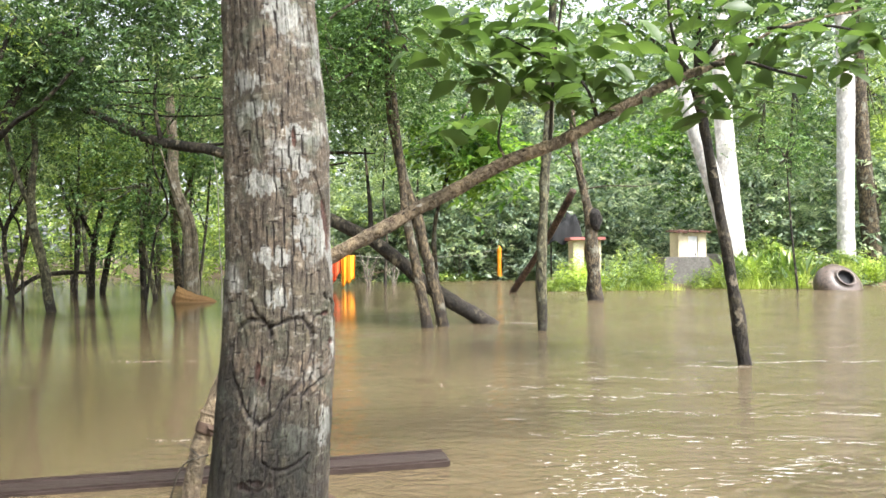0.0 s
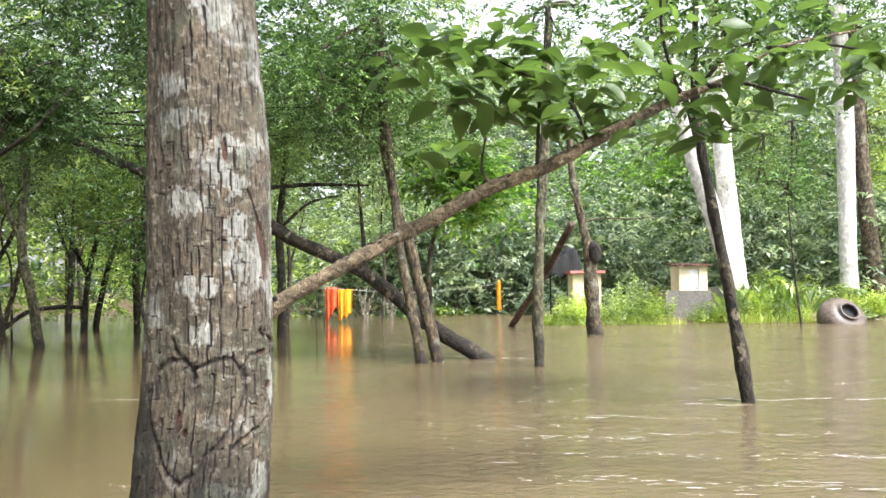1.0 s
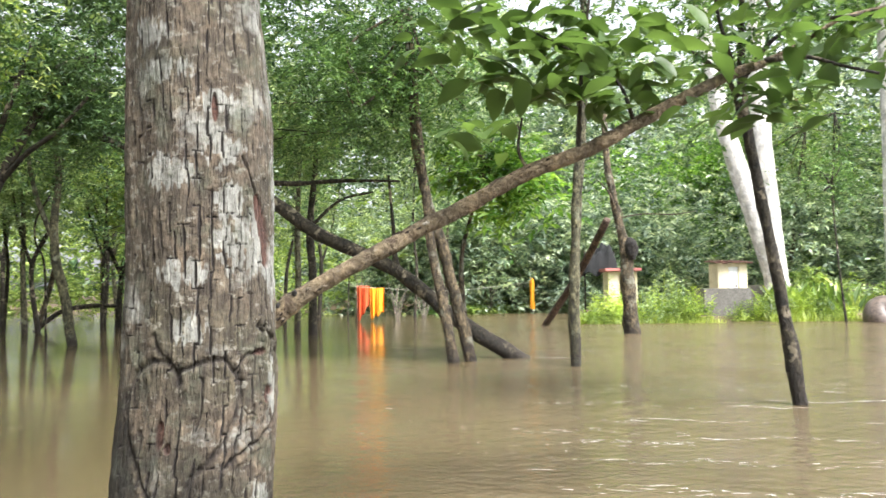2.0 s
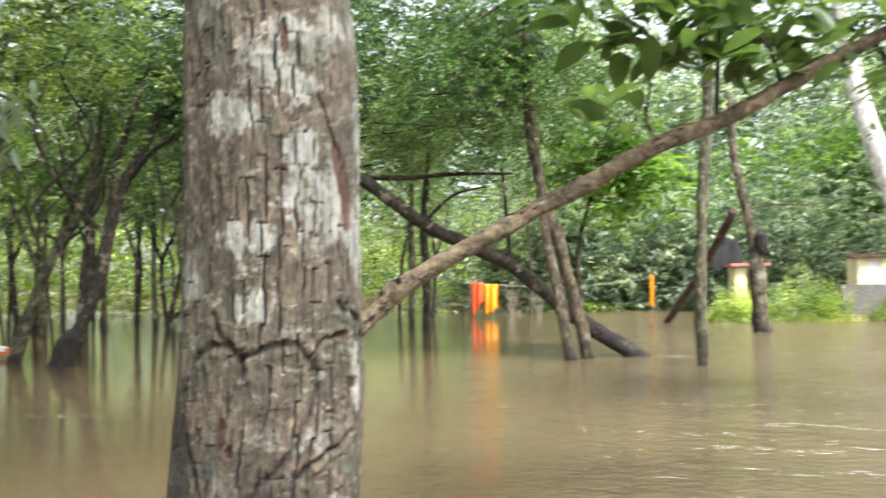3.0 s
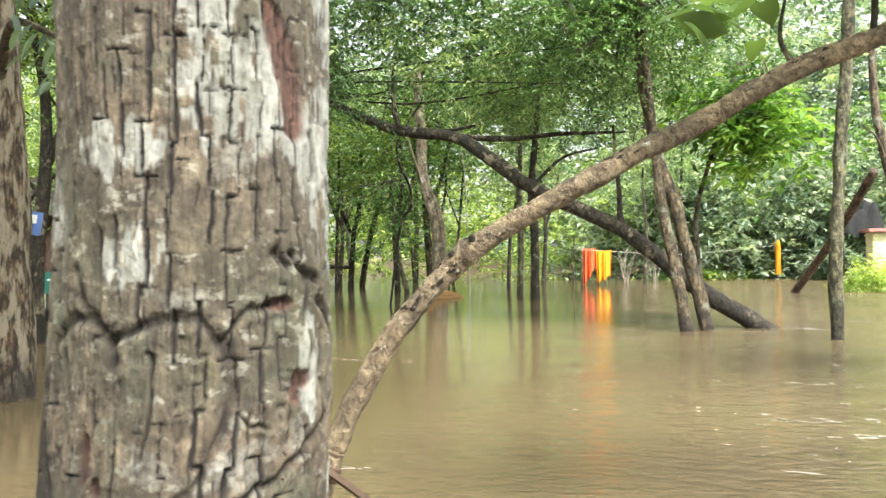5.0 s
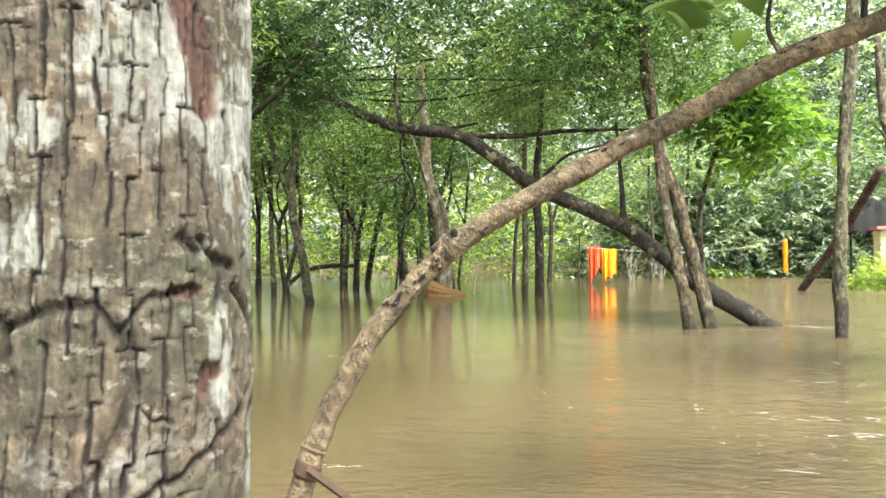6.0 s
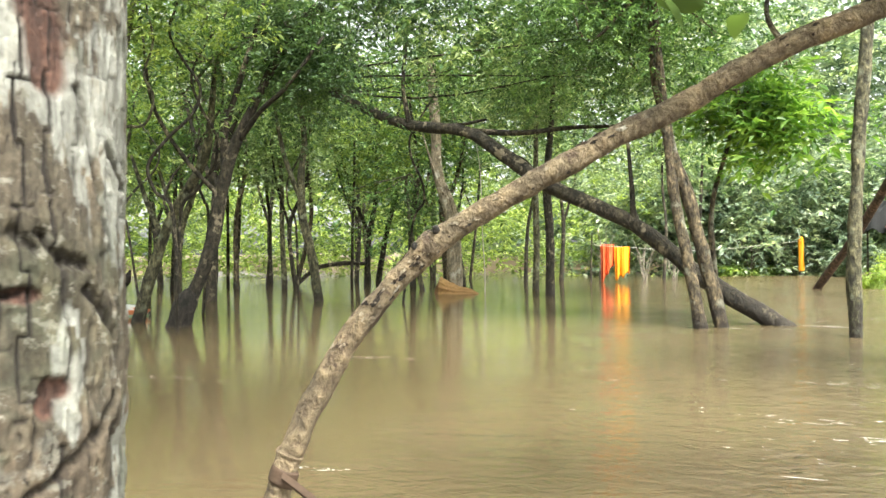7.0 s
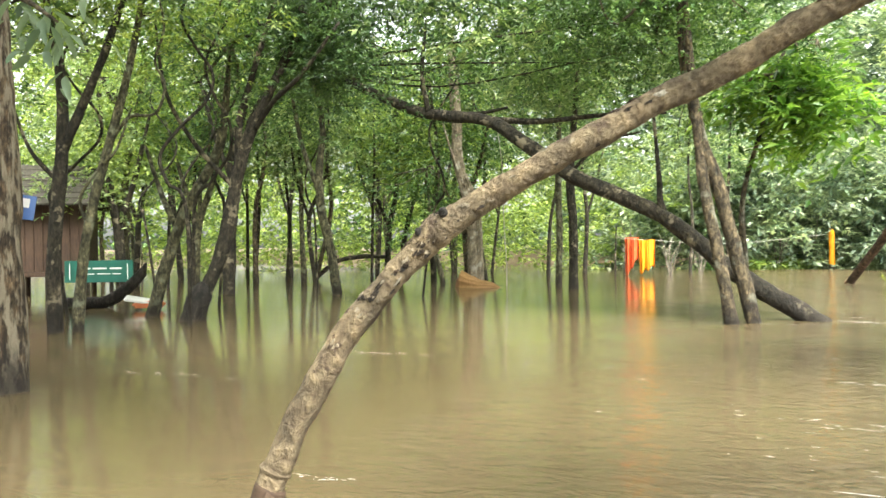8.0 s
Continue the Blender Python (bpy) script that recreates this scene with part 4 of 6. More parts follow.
limb("limb", [(-5.1, 6.25, 2.5, 0.05), (-4.6, 5.9, 2.75, 0.03), (-4.1, 5.7, 2.6, 0.02), (-3.6, 5.5, 2.35, 0.008)], M_bark_mid, left, sides=8)
for k in range(56):
    c = [(-4.1, 5.75, 2.55), (-3.8, 5.6, 2.4), (-3.6, 5.5, 2.25), (-4.3, 5.8, 2.85)][k % 4]
    lf = new("leaf", PALE_LEAVES[k % 5])
    lf.parent = left
    lf.matrix_basis = Matrix.Translation(Vector(c) + Vector(rng.normal(size=3) * 0.13) - left.location) @ Euler((rng.normal(-0.7, 0.3), rng.normal(0, 0.3), rng.uniform(0, 6.3))).to_matrix().to_4x4() @ Matrix.Diagonal((0.10, 0.19, 0.14, 1))
limb("foot_ridge", [(-5.03, 6.40, -0.3, 0.10), (-5.04, 6.38, 0.15, 0.09), (-5.07, 6.36, 0.6, 0.07), (-5.1, 6.34, 1.0, 0.04)], M_bark_flaky, left, sides=14)
tree("forest_tree", [(-8.16, 9.62, -0.8, 0.14), (-8.16, 9.62, 0.0, 0.125), (-8.17, 9.62, 0.78, 0.11), (-8.13, 9.64, 1.49, 0.105), (-8.05, 9.67, 2.41, 0.10), (-8.08, 9.67, 3.34, 0.08), (-8.3, 9.58, 4.6, 0.05)], M_bark_dark,
     "dark forked tree in the flooded wood", crown=[(-8.2, 9.8, 4.6, 1.7, 1.4, 0.9)], leaf_mat=M_leaf_bright, group="forest trees", count=700, leaf=0.085,
     limbs=([(-8.05, 9.67, 2.3, 0.09), (-7.79, 9.78, 2.91, 0.075), (-7.52, 9.9, 3.62, 0.06), (-7.2, 9.99, 4.5, 0.04)], [(-8.1, 9.65, 1.9, 0.04), (-8.4, 9.5, 2.3, 0.03), (-8.6, 9.4, 2.9, 0.02)]))
tree("forest_tree", [(-8.0, 9.8, -0.8, 0.12), (-7.98, 9.81, 0.0, 0.10), (-7.93, 9.84, 0.77, 0.085), (-7.79, 9.9, 1.63, 0.08), (-7.58, 9.98, 2.42, 0.07), (-7.33, 10.09, 3.42, 0.06), (-7.1, 10.16, 4.6, 0.04)], M_bark_moss,
     "crooked mossy tree in the flooded wood", crown=[(-7.0, 10.3, 4.6, 1.5, 1.2, 0.8)], leaf_mat=M_leaf_bright, group="forest trees", count=600, leaf=0.085,
     limbs=([(-7.6, 9.97, 2.35, 0.035), (-7.3, 10.0, 2.7, 0.03), (-6.95, 10.1, 2.75, 0.026), (-6.8, 10.1, 3.1, 0.024), (-6.95, 10.1, 3.4, 0.022), (-6.8, 10.1, 3.8, 0.02), (-6.9, 10.1, 4.3, 0.015)],
            [(-7.85, 9.88, 1.3, 0.03), (-7.9, 9.8, 1.7, 0.028), (-7.65, 9.9, 2.1, 0.026), (-7.4, 9.9, 2.3, 0.022), (-7.15, 9.9, 2.8, 0.015)]))
tree("forest_tree", [(-8.75, 11.9, -0.8, 0.17), (-8.68, 11.94, 0.0, 0.145), (-8.43, 12.05, 0.96, 0.11), (-8.18, 12.15, 1.66, 0.10), (-7.76, 12.32, 2.44, 0.10), (-7.6, 12.34, 3.0, 0.08), (-7.5, 12.4, 4.2, 0.04)], M_bark_moss,
     "leaning mossy tree in the flooded wood", crown=[(-7.9, 12.6, 4.2, 1.6, 1.2, 1.0)], leaf_mat=M_leaf_mid, group="forest trees", count=700, leaf=0.085,
     limbs=([(-8.3, 12.1, 1.3, 0.06), (-8.7, 12.2, 1.9, 0.05), (-9.1, 12.3, 2.7, 0.03)],))
burnt = tree("forest_tree", [(-7.58, 11.5, -0.8, 0.18), (-7.53, 11.56, 0.0, 0.16), (-7.39, 11.63, 0.47, 0.13), (-7.18, 11.72, 1.04, 0.13), (-7.06, 11.77, 1.61, 0.13), (-6.9, 11.84, 2.43, 0.12), (-6.59, 11.97, 3.17, 0.095), (-6.2, 12.13, 3.98, 0.08), (-5.66, 12.35, 4.7, 0.05)], M_bark_dark,
             "leaning dark tree with a swollen charred foot in the water", crown=[(-6.0, 12.4, 4.4, 1.3, 1.0, 0.9), (-5.6, 12.5, 3.7, 0.5, 0.4, 0.3)], leaf_mat=M_leaf_dark, group="forest trees", count=900, leaf=0.075,
             limbs=([(-6.95, 11.8, 2.1, 0.075), (-6.95, 11.85, 2.9, 0.065), (-6.7, 11.9, 3.7, 0.055), (-6.35, 12.0, 4.8, 0.035)], [(-6.75, 11.9, 2.75, 0.06), (-6.3, 11.8, 3.15, 0.05), (-5.8, 11.7, 3.45, 0.04), (-5.2, 11.7, 4.1, 0.025)],
                    [(-7.0, 11.8, 1.9, 0.05), (-7.5, 11.6, 2.5, 0.045), (-7.9, 11.4, 3.3, 0.035), (-8.0, 11.3, 4.4, 0.02)]))
foliage("dark_clump", burnt, M_leaf_dark, np.concatenate([cloud((-5.95, 12.25, 3.75), (0.45, 0.35, 0.3), 12), cloud((-5.9, 12.2, 4.4), (0.6, 0.4, 0.4), 12)]), 0.18, 460, 12, 0.07, label="dense dark clump of leaves")
limb("charred_foot", [(-7.60, 11.46, -0.3, 0.17), (-7.55, 11.5, 0.05, 0.165), (-7.45, 11.55, 0.4, 0.15), (-7.38, 11.6, 0.52, 0.09)], M_burnt, burnt, label="charred black swollen foot", sides=14, rough=0.22)
tree("forest_tree", [(-11.07, 17.06, -0.8, 0.22), (-11.07, 17.06, 0.0, 0.19), (-11.02, 17.09, 1.28, 0.165), (-10.93, 17.13, 2.43, 0.15), (-10.98, 17.11, 3.06, 0.13), (-10.61, 17.27, 4.59, 0.12), (-10.13, 17.47, 5.85, 0.08), (-9.77, 17.62, 7.2, 0.05)], M_bark_dark,
     "tall dark tree in the flooded wood", crown=[(-10.3, 17.4, 6.4, 2.4, 2.0, 1.3)], leaf_mat=M_leaf_mid, group="forest trees", count=1000, leaf=0.1,
     limbs=([(-10.98, 17.1, 2.6, 0.09), (-11.5, 17.2, 3.6, 0.07), (-12.0, 17.3, 5.0, 0.04)], [(-10.9, 17.1, 2.9, 0.08), (-10.3, 17.2, 4.3, 0.06), (-9.2, 17.3, 5.4, 0.04)]))
tree("forest_tree", [(-8.5, 17.55, -0.8, 0.16), (-8.56, 17.53, 0.0, 0.14), (-8.69, 17.48, 1.0, 0.13), (-8.87, 17.41, 1.87, 0.12), (-8.9, 17.41, 2.74, 0.10), (-8.83, 17.44, 3.73, 0.08), (-9.06, 17.36, 5.2, 0.05)], M_bark_moss,
     "forked grey-green tree in the flooded wood", crown=[(-9.0, 17.5, 5.2, 1.8, 1.5, 1.1)], leaf_mat=M_leaf_mid, group="forest trees", count=900, leaf=0.09,
     limbs=([(-8.89, 17.41, 2.2, 0.085), (-9.24, 17.28, 3.24, 0.07), (-9.5, 17.21, 4.6, 0.04)],))
tree("forest_tree", [(-3.9, 20.1, -0.8, 0.15), (-3.9, 20.1, 0.0, 0.145), (-3.89, 20.1, 1.37, 0.125), (-3.95, 20.1, 2.58, 0.12), (-3.85, 20.1, 3.8, 0.09), (-3.7, 20.1, 5.6, 0.05)], M_bark_dark,
     "dark upright tree standing in deep shade", crown=[(-3.6, 20.3, 5.0, 2.3, 1.6, 1.4)], leaf_mat=M_leaf_soft, group="forest trees", count=1100, leaf=0.1,
     limbs=([(-3.92, 20.1, 2.4, 0.06), (-4.5, 20.1, 3.2, 0.045), (-5.4, 20.2, 3.5, 0.03)], [(-3.9, 20.1, 2.7, 0.06), (-3.2, 20.1, 3.3, 0.045), (-2.4, 20.2, 3.5, 0.03)]))
tree("forest_tree", [(-4.8, 22.4, -0.8, 0.12), (-4.8, 22.4, 0.0, 0.11), (-4.76, 22.4, 1.41, 0.105), (-4.78, 22.4, 2.76, 0.095), (-4.7, 22.4, 5.0, 0.06)], M_bark_moss,
     "slim grey tree beside a darker one in the wood", crown=[(-4.8, 22.4, 5.2, 1.8, 1.5, 1.4)], leaf_mat=M_leaf_mid, group="forest trees", count=700, leaf=0.1)
MORE = [  # x, y, dx, height, radius, bark, forked
    (-10.9, 24.9, 0.4, 5.4, 0.17, 0, 1), (-11.2, 26.4, 0.9, 5.8, 0.16, 0, 0), (-8.9, 23.9, -0.05, 6.2, 0.17, 0, 1), (-8.05, 22.5, -0.5, 3.2, 0.13, 1, 0), (-8.3, 25.3, -0.4, 7.0, 0.21, 2, 1), (-7.7, 25.0, -0.7, 6.5, 0.17, 1, 0),
    (-13.42, 23.1, 0.0, 6.0, 0.10, 0, 0), (-12.45, 22.5, -0.15, 6.0, 0.15, 1, 0), (-12.1, 22.55, 0.1, 6.2, 0.12, 0, 1), (-14.73, 23.3, 0.05, 6.0, 0.11, 0, 0), (-15.3, 21.0, 0.4, 5.6, 0.13, 0, 1), (-13.2, 28.8, 0.2, 6.8, 0.15, 0, 1),
]
MORE += [
    (-11.4, 32.1, 0.2, 7.4, 0.2, 1, 1), (-14.6, 17.6, 0.7, 5.5, 0.2, 1, 1), (-13.9, 16.8, -0.7, 5.2, 0.22, 0, 1), (-12.9, 18.2, 0.9, 5.4, 0.17, 1, 1), (-16.6, 20.2, 0.3, 5.8, 0.15, 0, 1), (-6.4, 27.6, 0.3, 6.0, 0.11, 0, 0),
    (-5.6, 29.5, -0.2, 6.6, 0.13, 0, 1), (-2.2, 30.4, 0.1, 6.4, 0.10, 0, 0), (-1.1, 33.0, 0.2, 6.8, 0.12, 0, 1), (-9.6, 29.6, 0.1, 7.0, 0.12, 0, 0), (-15.9, 27.2, 0.3, 7.0, 0.16, 0, 1), (-18.6, 24.5, -0.4, 6.4, 0.18, 0, 1), (-17.6, 16.2, 0.3, 5.8, 0.16, 1, 1),
]
for _ in range(26):
    ang, dist_ = radians(rng.uniform(14, 58)), rng.uniform(24, 36)
    MORE.append((-math.sin(ang) * dist_, math.cos(ang) * dist_, rng.normal(0, 0.5), rng.uniform(5, 8), rng.uniform(0.07, 0.14), int(rng.integers(3)), int(rng.integers(2))))
for _ in range(9):
    ang, dist_ = radians(rng.uniform(-34, -2)), rng.uniform(35, 42)
    MORE.append((-math.sin(ang) * dist_, math.cos(ang) * dist_, rng.normal(0, 0.8), rng.uniform(7, 10), rng.uniform(0.12, 0.22), int(rng.integers(3)), int(rng.integers(2))))
for x, y, dx, h, r, bark, forked in MORE:
    b, r = (M_bark_dark, M_bark_moss, M_bark_mid)[bark], r * 0.78
    j = rng.normal(size=4) * 0.12
    rows = [(x - dx * 0.05, y, -0.8, r * 1.15), (x, y, 0.0, r), (x + dx * 0.3 + j[0], y, h * 0.3, r * 0.82), (x + dx * 0.6 + j[1], y + j[2], h * 0.55, r * 0.68), (x + dx, y + j[3], h, r * 0.3)]
    extra = [[(*rows[2][:3], r * 0.6), (x + dx * 0.3 - 0.5 * np.sign(dx + 0.01), y + j[0], h * 0.5, r * 0.5), (x - 0.9 * np.sign(dx + 0.01), y, h * 0.8, r * 0.25)]] if forked else []
    tree("forest_tree", rows, b, "slender %s tree in the flooded wood" % (("dark", "mossy", "pale grey-brown")[bark] + (" forked" if forked else "")), crown=[(x + dx, y, h * 0.92, 1.9, 1.6, 1.3), (x + dx * 0.6, y, h * 0.66, 1.2, 1.0, 0.5)],
         leaf_mat=(M_leaf_mid, M_leaf_bright, M_leaf_soft)[int(rng.integers(3))], group="forest trees", limbs=extra, count=290, leaf=0.14, clumps=12, spread=0.5)
VINES = [  # x, y, wobble, top
    (-7.4, 11.9, 0.22, 5.0), (-9.4, 11.2, 0.3, 4.6), (-6.9, 10.6, 0.25, 4.4), (-10.2, 15.0, 0.25, 5.5), (-8.6, 13.6, 0.18, 5.0), (-6.0, 17.2, 0.2, 5.2), (-11.9, 15.8, 0.3, 5.0), (-9.9, 19.0, 0.2, 6.0)]
for x, y, wob, top in VINES:
    vn = thing("liana", (x, y, 0.0), "thin dark twisting liana hanging between the trees", "liana", "lianas")
    ph = rng.uniform(0, 6)
    limb("stem", [(x + wob * math.sin(ph + k * 1.25) + 0.06 * (k - 4), y + wob * 0.6 * math.cos(ph + k * 0.9), 1.2 + (top - 1.2) * k / 9 if k else -0.3, 0.028 - 0.0012 * k) for k in range(10)], M_bark_dark, vn, sides=7, steps=5)
fallen = thing("fallen_branch", (-11.3, 24.2, 0.0), "dark fallen branch arching over the water", "branch")
limb("stem", [(-13.0, 23.6, -0.2, 0.06), (-12.2, 23.9, 0.55, 0.07), (-11.4, 24.2, 0.72, 0.07), (-10.8, 24.6, 0.7, 0.06)], M_bark_dark, fallen)

# ---- pale trunks on the bank ----
tree("white_tree", [(10.95, 30.0, -0.3, 0.48), (10.87, 30.0, 1.14, 0.42), (10.16, 30.0, 3.57, 0.36), (9.21, 30.0, 6.74, 0.32), (8.65, 30.0, 9.69, 0.28), (8.2, 30.0, 13.5, 0.2)], M_bark_white,
     "tall pale tree forking low into two smooth white trunks", crown=[(9.5, 30, 15, 4, 3, 2)], leaf_mat=M_leaf_mid, sides=16, rough=0.05, count=380, leaf=0.2, limbs=([(10.9, 30.0, 0.9, 0.38), (10.7, 30.0, 3.56, 0.36), (10.51, 30.0, 6.3, 0.34), (10.43, 30.0, 9.3, 0.3), (10.3, 30, 12.5, 0.2)],))
tree("white_tree", [(15.04, 30, -0.3, 0.38), (15.04, 30.0, 1.66, 0.31), (15.06, 30, 4.15, 0.31), (15.1, 30, 7.5, 0.31), (14.98, 30, 11.5, 0.26)], M_bark_white, "tall smooth white trunk on the bank", crown=[(15, 30, 12, 3.2, 3, 2)], leaf_mat=M_leaf_mid, sides=16, rough=0.05, count=400, leaf=0.2)
tree("bank_tree", [(16.35, 30.5, -0.3, 0.42), (16.25, 30.5, 1.4, 0.34), (16.02, 30.5, 4.2, 0.29), (15.85, 30.5, 7.6, 0.26), (15.7, 30.5, 11, 0.2)], M_bark_mid, "grey-brown trunk beside a white one on the bank", crown=[(16, 31, 11, 3.2, 3, 2)], leaf_mat=M_leaf_mid, sides=14, count=400, leaf=0.2)
tree("sapling", [(10.15, 23.0, -0.6, 0.04), (10.13, 23.0, 0.0, 0.035), (9.99, 23, 1.54, 0.028), (9.85, 23, 3.8, 0.018)], M_bark_dark, "thin dark sapling at the water's edge", crown=[(9.8, 23.2, 4.2, 0.8, 0.6, 0.6)], leaf_mat=M_leaf_mid, count=200, leaf=0.1, sides=7)


# ---- bank: huts, block, jar, wall ----
def bank_hut(at, size, roof_mat, label, door):
    w, d, h = size
    t = thing("bank_hut", at, label, "hut", "huts on the bank")
    wall = 0.1
    # walls round a door opening
    x0, x1 = (-0.14 * w, 0.20 * w) if door else (-0.12 * w, 0.32 * w)
    box("wall", (x0 + w / 2, wall, h), ((x0 - w / 2) / 2, -d / 2, h / 2), M_cream, t)
    box("wall", (w / 2 - x1, wall, h), ((x1 + w / 2) / 2, -d / 2, h / 2), M_cream, t)
    box("wall", (x1 - x0 - 0.004, wall, 0.12), ((x0 + x1) / 2, -d / 2, h - 0.06), M_cream, t)
    box("wall", (wall, d - wall, h), (-w / 2 + wall / 2, 0.0, h / 2), M_cream, t)
    box("wall", (wall, d - wall, h), (w / 2 - wall / 2, 0.0, h / 2), M_cream, t)
    box("wall", (w, wall, h), (0, d / 2, h / 2), M_cream, t)
    if door:
        leaf_ = box("door", (x1 - x0 - 0.03, 0.04, h - 0.13), ((x0 + x1) / 2, -d / 2 - 0.005, (h - 0.13) / 2), M_white, t, bevel=0.005, label="white painted door")
        box("handle", (0.03, 0.05, 0.1), (x1 - 0.08, -d / 2 - 0.045, 0.95), M_concrete, leaf_)
        n = 9
        for i in range(n):
            box("roof_sheet", ((w + 0.26) / n - 0.01, d + 0.4, 0.05), (-(w + 0.26) / 2 + (i + 0.5) * (w + 0.26) / n, -0.05, h + 0.05 + 0.012 * (i % 2) + 0.02 * math.sin(i * 2.3)), roof_mat, t, bevel=0.01, tilt=(3, 2 * math.sin(i * 1.7)))
    else:
        box("roof_sheet", (w + 0.24, d + 0.4, 0.10), (0, -0.05, h + 0.05), roof_mat, t, bevel=0.02)


bank_hut((4.78, 27.2, 0.1), (0.92, 1.0, 1.46), M_red_roof, "small cream hut with a faded red roof on the bank", False)
bank_hut((8.58, 28.2, 0.1), (0.96, 0.95, 1.70), M_brown_roof, "small cream hut with a white door and rusty roof", True)
block = thing("concrete_tank", (7.88, 26.5, 0.0), "square grey concrete tank half hidden in plants", "tank")
for sx, sy, px, py in ((1.45, 0.1, 0, -0.5), (1.45, 0.1, 0, 0.5), (0.1, 0.9, -0.675, 0), (0.1, 0.9, 0.675, 0)):
    box("side", (sx, sy, 1.1), (px, py, 0.42), M_concrete, block)


def lathe(profile, sides=32):
    th = np.arange(sides) / sides * 2 * np.pi
    v = [(r * math.cos(a), r * math.sin(a), z) for r, z in profile for a in th]
    return np.array(v), [tuple(f) for f in grid_faces(len(profile), sides, True).tolist()]


def clay_jar():
    t = thing("water_jar", (11.55, 23.6, 0.0), "big mottled brown clay water jar lying on its side", "jar")
    v, f = lathe([(0.02, -0.50), (0.28, -0.48), (0.46, -0.36), (0.58, -0.16), (0.62, 0.06), (0.57, 0.24), (0.46, 0.36), (0.32, 0.41), (0.24, 0.43), (0.23, 0.47), (0.26, 0.50), (0.25, 0.52), (0.215, 0.51), (0.205, 0.45), (0.21, 0.40), (0.40, 0.30), (0.54, 0.05), (0.40, -0.32), (0.02, -0.44)], 40)
    m = np.array(pose(0, 0, 0, 54, 0, 10).to_3x3())
    up = np.array([0, 0, 0.08])
    v = v * (1.12, 1.12, 1.0)
    link_mesh("body", mesh_of("body", v @ m.T + up, f), M_jar, t)
    # cap set in the neck, coloured black for the shade of the opening
    v, f = lathe([(0.001, 0.33), (0.18, 0.34), (0.215, 0.38), (0.22, 0.48), (0.215, 0.49)])
    link_mesh("mouth", mesh_of("mouth", v @ m.T + up, f), M_jar_shade, t, "black cap in the jar's neck, painting the shade inside")


clay_jar()
fence = thing("low_wall", (15.5, 30.5, 0.2), "long low grey concrete wall behind the jar", "wall")
for i in range(5):
    box("panel", (2.36, 0.12, 1.1), (-4.8 + i * 2.4, 0.3 * i, 0.3), M_concrete, fence, turn=6)


# ---- foam and painted glints on the current ----
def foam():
    """Thin white strips standing in for sky glints on the ripples, with flecks of froth, drawn out along the current in
    drift lines and behind the poles.
    """
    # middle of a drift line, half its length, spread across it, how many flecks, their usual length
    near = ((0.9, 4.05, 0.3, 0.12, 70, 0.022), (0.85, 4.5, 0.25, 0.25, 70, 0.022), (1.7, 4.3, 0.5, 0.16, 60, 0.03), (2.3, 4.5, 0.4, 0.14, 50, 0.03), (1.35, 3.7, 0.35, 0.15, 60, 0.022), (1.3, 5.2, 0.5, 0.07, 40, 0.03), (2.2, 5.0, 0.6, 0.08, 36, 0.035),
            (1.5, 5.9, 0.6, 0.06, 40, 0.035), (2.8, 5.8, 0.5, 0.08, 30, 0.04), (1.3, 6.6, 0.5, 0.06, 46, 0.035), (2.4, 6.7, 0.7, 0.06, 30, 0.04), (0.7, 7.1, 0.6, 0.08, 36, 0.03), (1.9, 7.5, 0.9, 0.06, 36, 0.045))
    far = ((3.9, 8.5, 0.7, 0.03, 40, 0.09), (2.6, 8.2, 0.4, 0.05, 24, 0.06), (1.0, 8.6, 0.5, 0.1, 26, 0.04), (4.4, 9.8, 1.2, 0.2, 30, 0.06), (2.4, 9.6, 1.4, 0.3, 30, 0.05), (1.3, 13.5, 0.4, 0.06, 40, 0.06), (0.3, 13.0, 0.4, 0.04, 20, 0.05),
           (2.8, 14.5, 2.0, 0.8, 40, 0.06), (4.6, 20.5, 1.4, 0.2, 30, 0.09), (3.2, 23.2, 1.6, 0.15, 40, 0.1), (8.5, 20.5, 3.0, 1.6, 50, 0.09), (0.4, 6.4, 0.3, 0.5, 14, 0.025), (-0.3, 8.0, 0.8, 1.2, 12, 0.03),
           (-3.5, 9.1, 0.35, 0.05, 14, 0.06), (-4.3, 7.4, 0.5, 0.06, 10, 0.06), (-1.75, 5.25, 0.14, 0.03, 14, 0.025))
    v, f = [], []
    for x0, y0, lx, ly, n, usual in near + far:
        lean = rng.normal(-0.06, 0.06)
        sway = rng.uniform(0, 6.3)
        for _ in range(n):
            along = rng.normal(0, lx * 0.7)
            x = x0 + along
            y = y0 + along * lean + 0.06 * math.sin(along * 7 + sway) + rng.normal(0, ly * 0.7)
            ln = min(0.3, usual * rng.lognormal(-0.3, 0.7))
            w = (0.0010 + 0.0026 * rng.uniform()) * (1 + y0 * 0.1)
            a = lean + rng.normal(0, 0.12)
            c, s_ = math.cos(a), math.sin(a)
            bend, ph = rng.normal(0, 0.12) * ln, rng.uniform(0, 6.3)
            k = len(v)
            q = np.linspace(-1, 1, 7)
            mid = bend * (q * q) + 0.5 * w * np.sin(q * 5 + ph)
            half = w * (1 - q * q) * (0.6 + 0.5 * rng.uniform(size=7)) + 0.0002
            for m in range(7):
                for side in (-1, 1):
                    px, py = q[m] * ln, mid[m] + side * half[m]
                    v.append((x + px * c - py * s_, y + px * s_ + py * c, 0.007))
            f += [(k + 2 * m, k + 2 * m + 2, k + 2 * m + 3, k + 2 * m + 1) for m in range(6)]
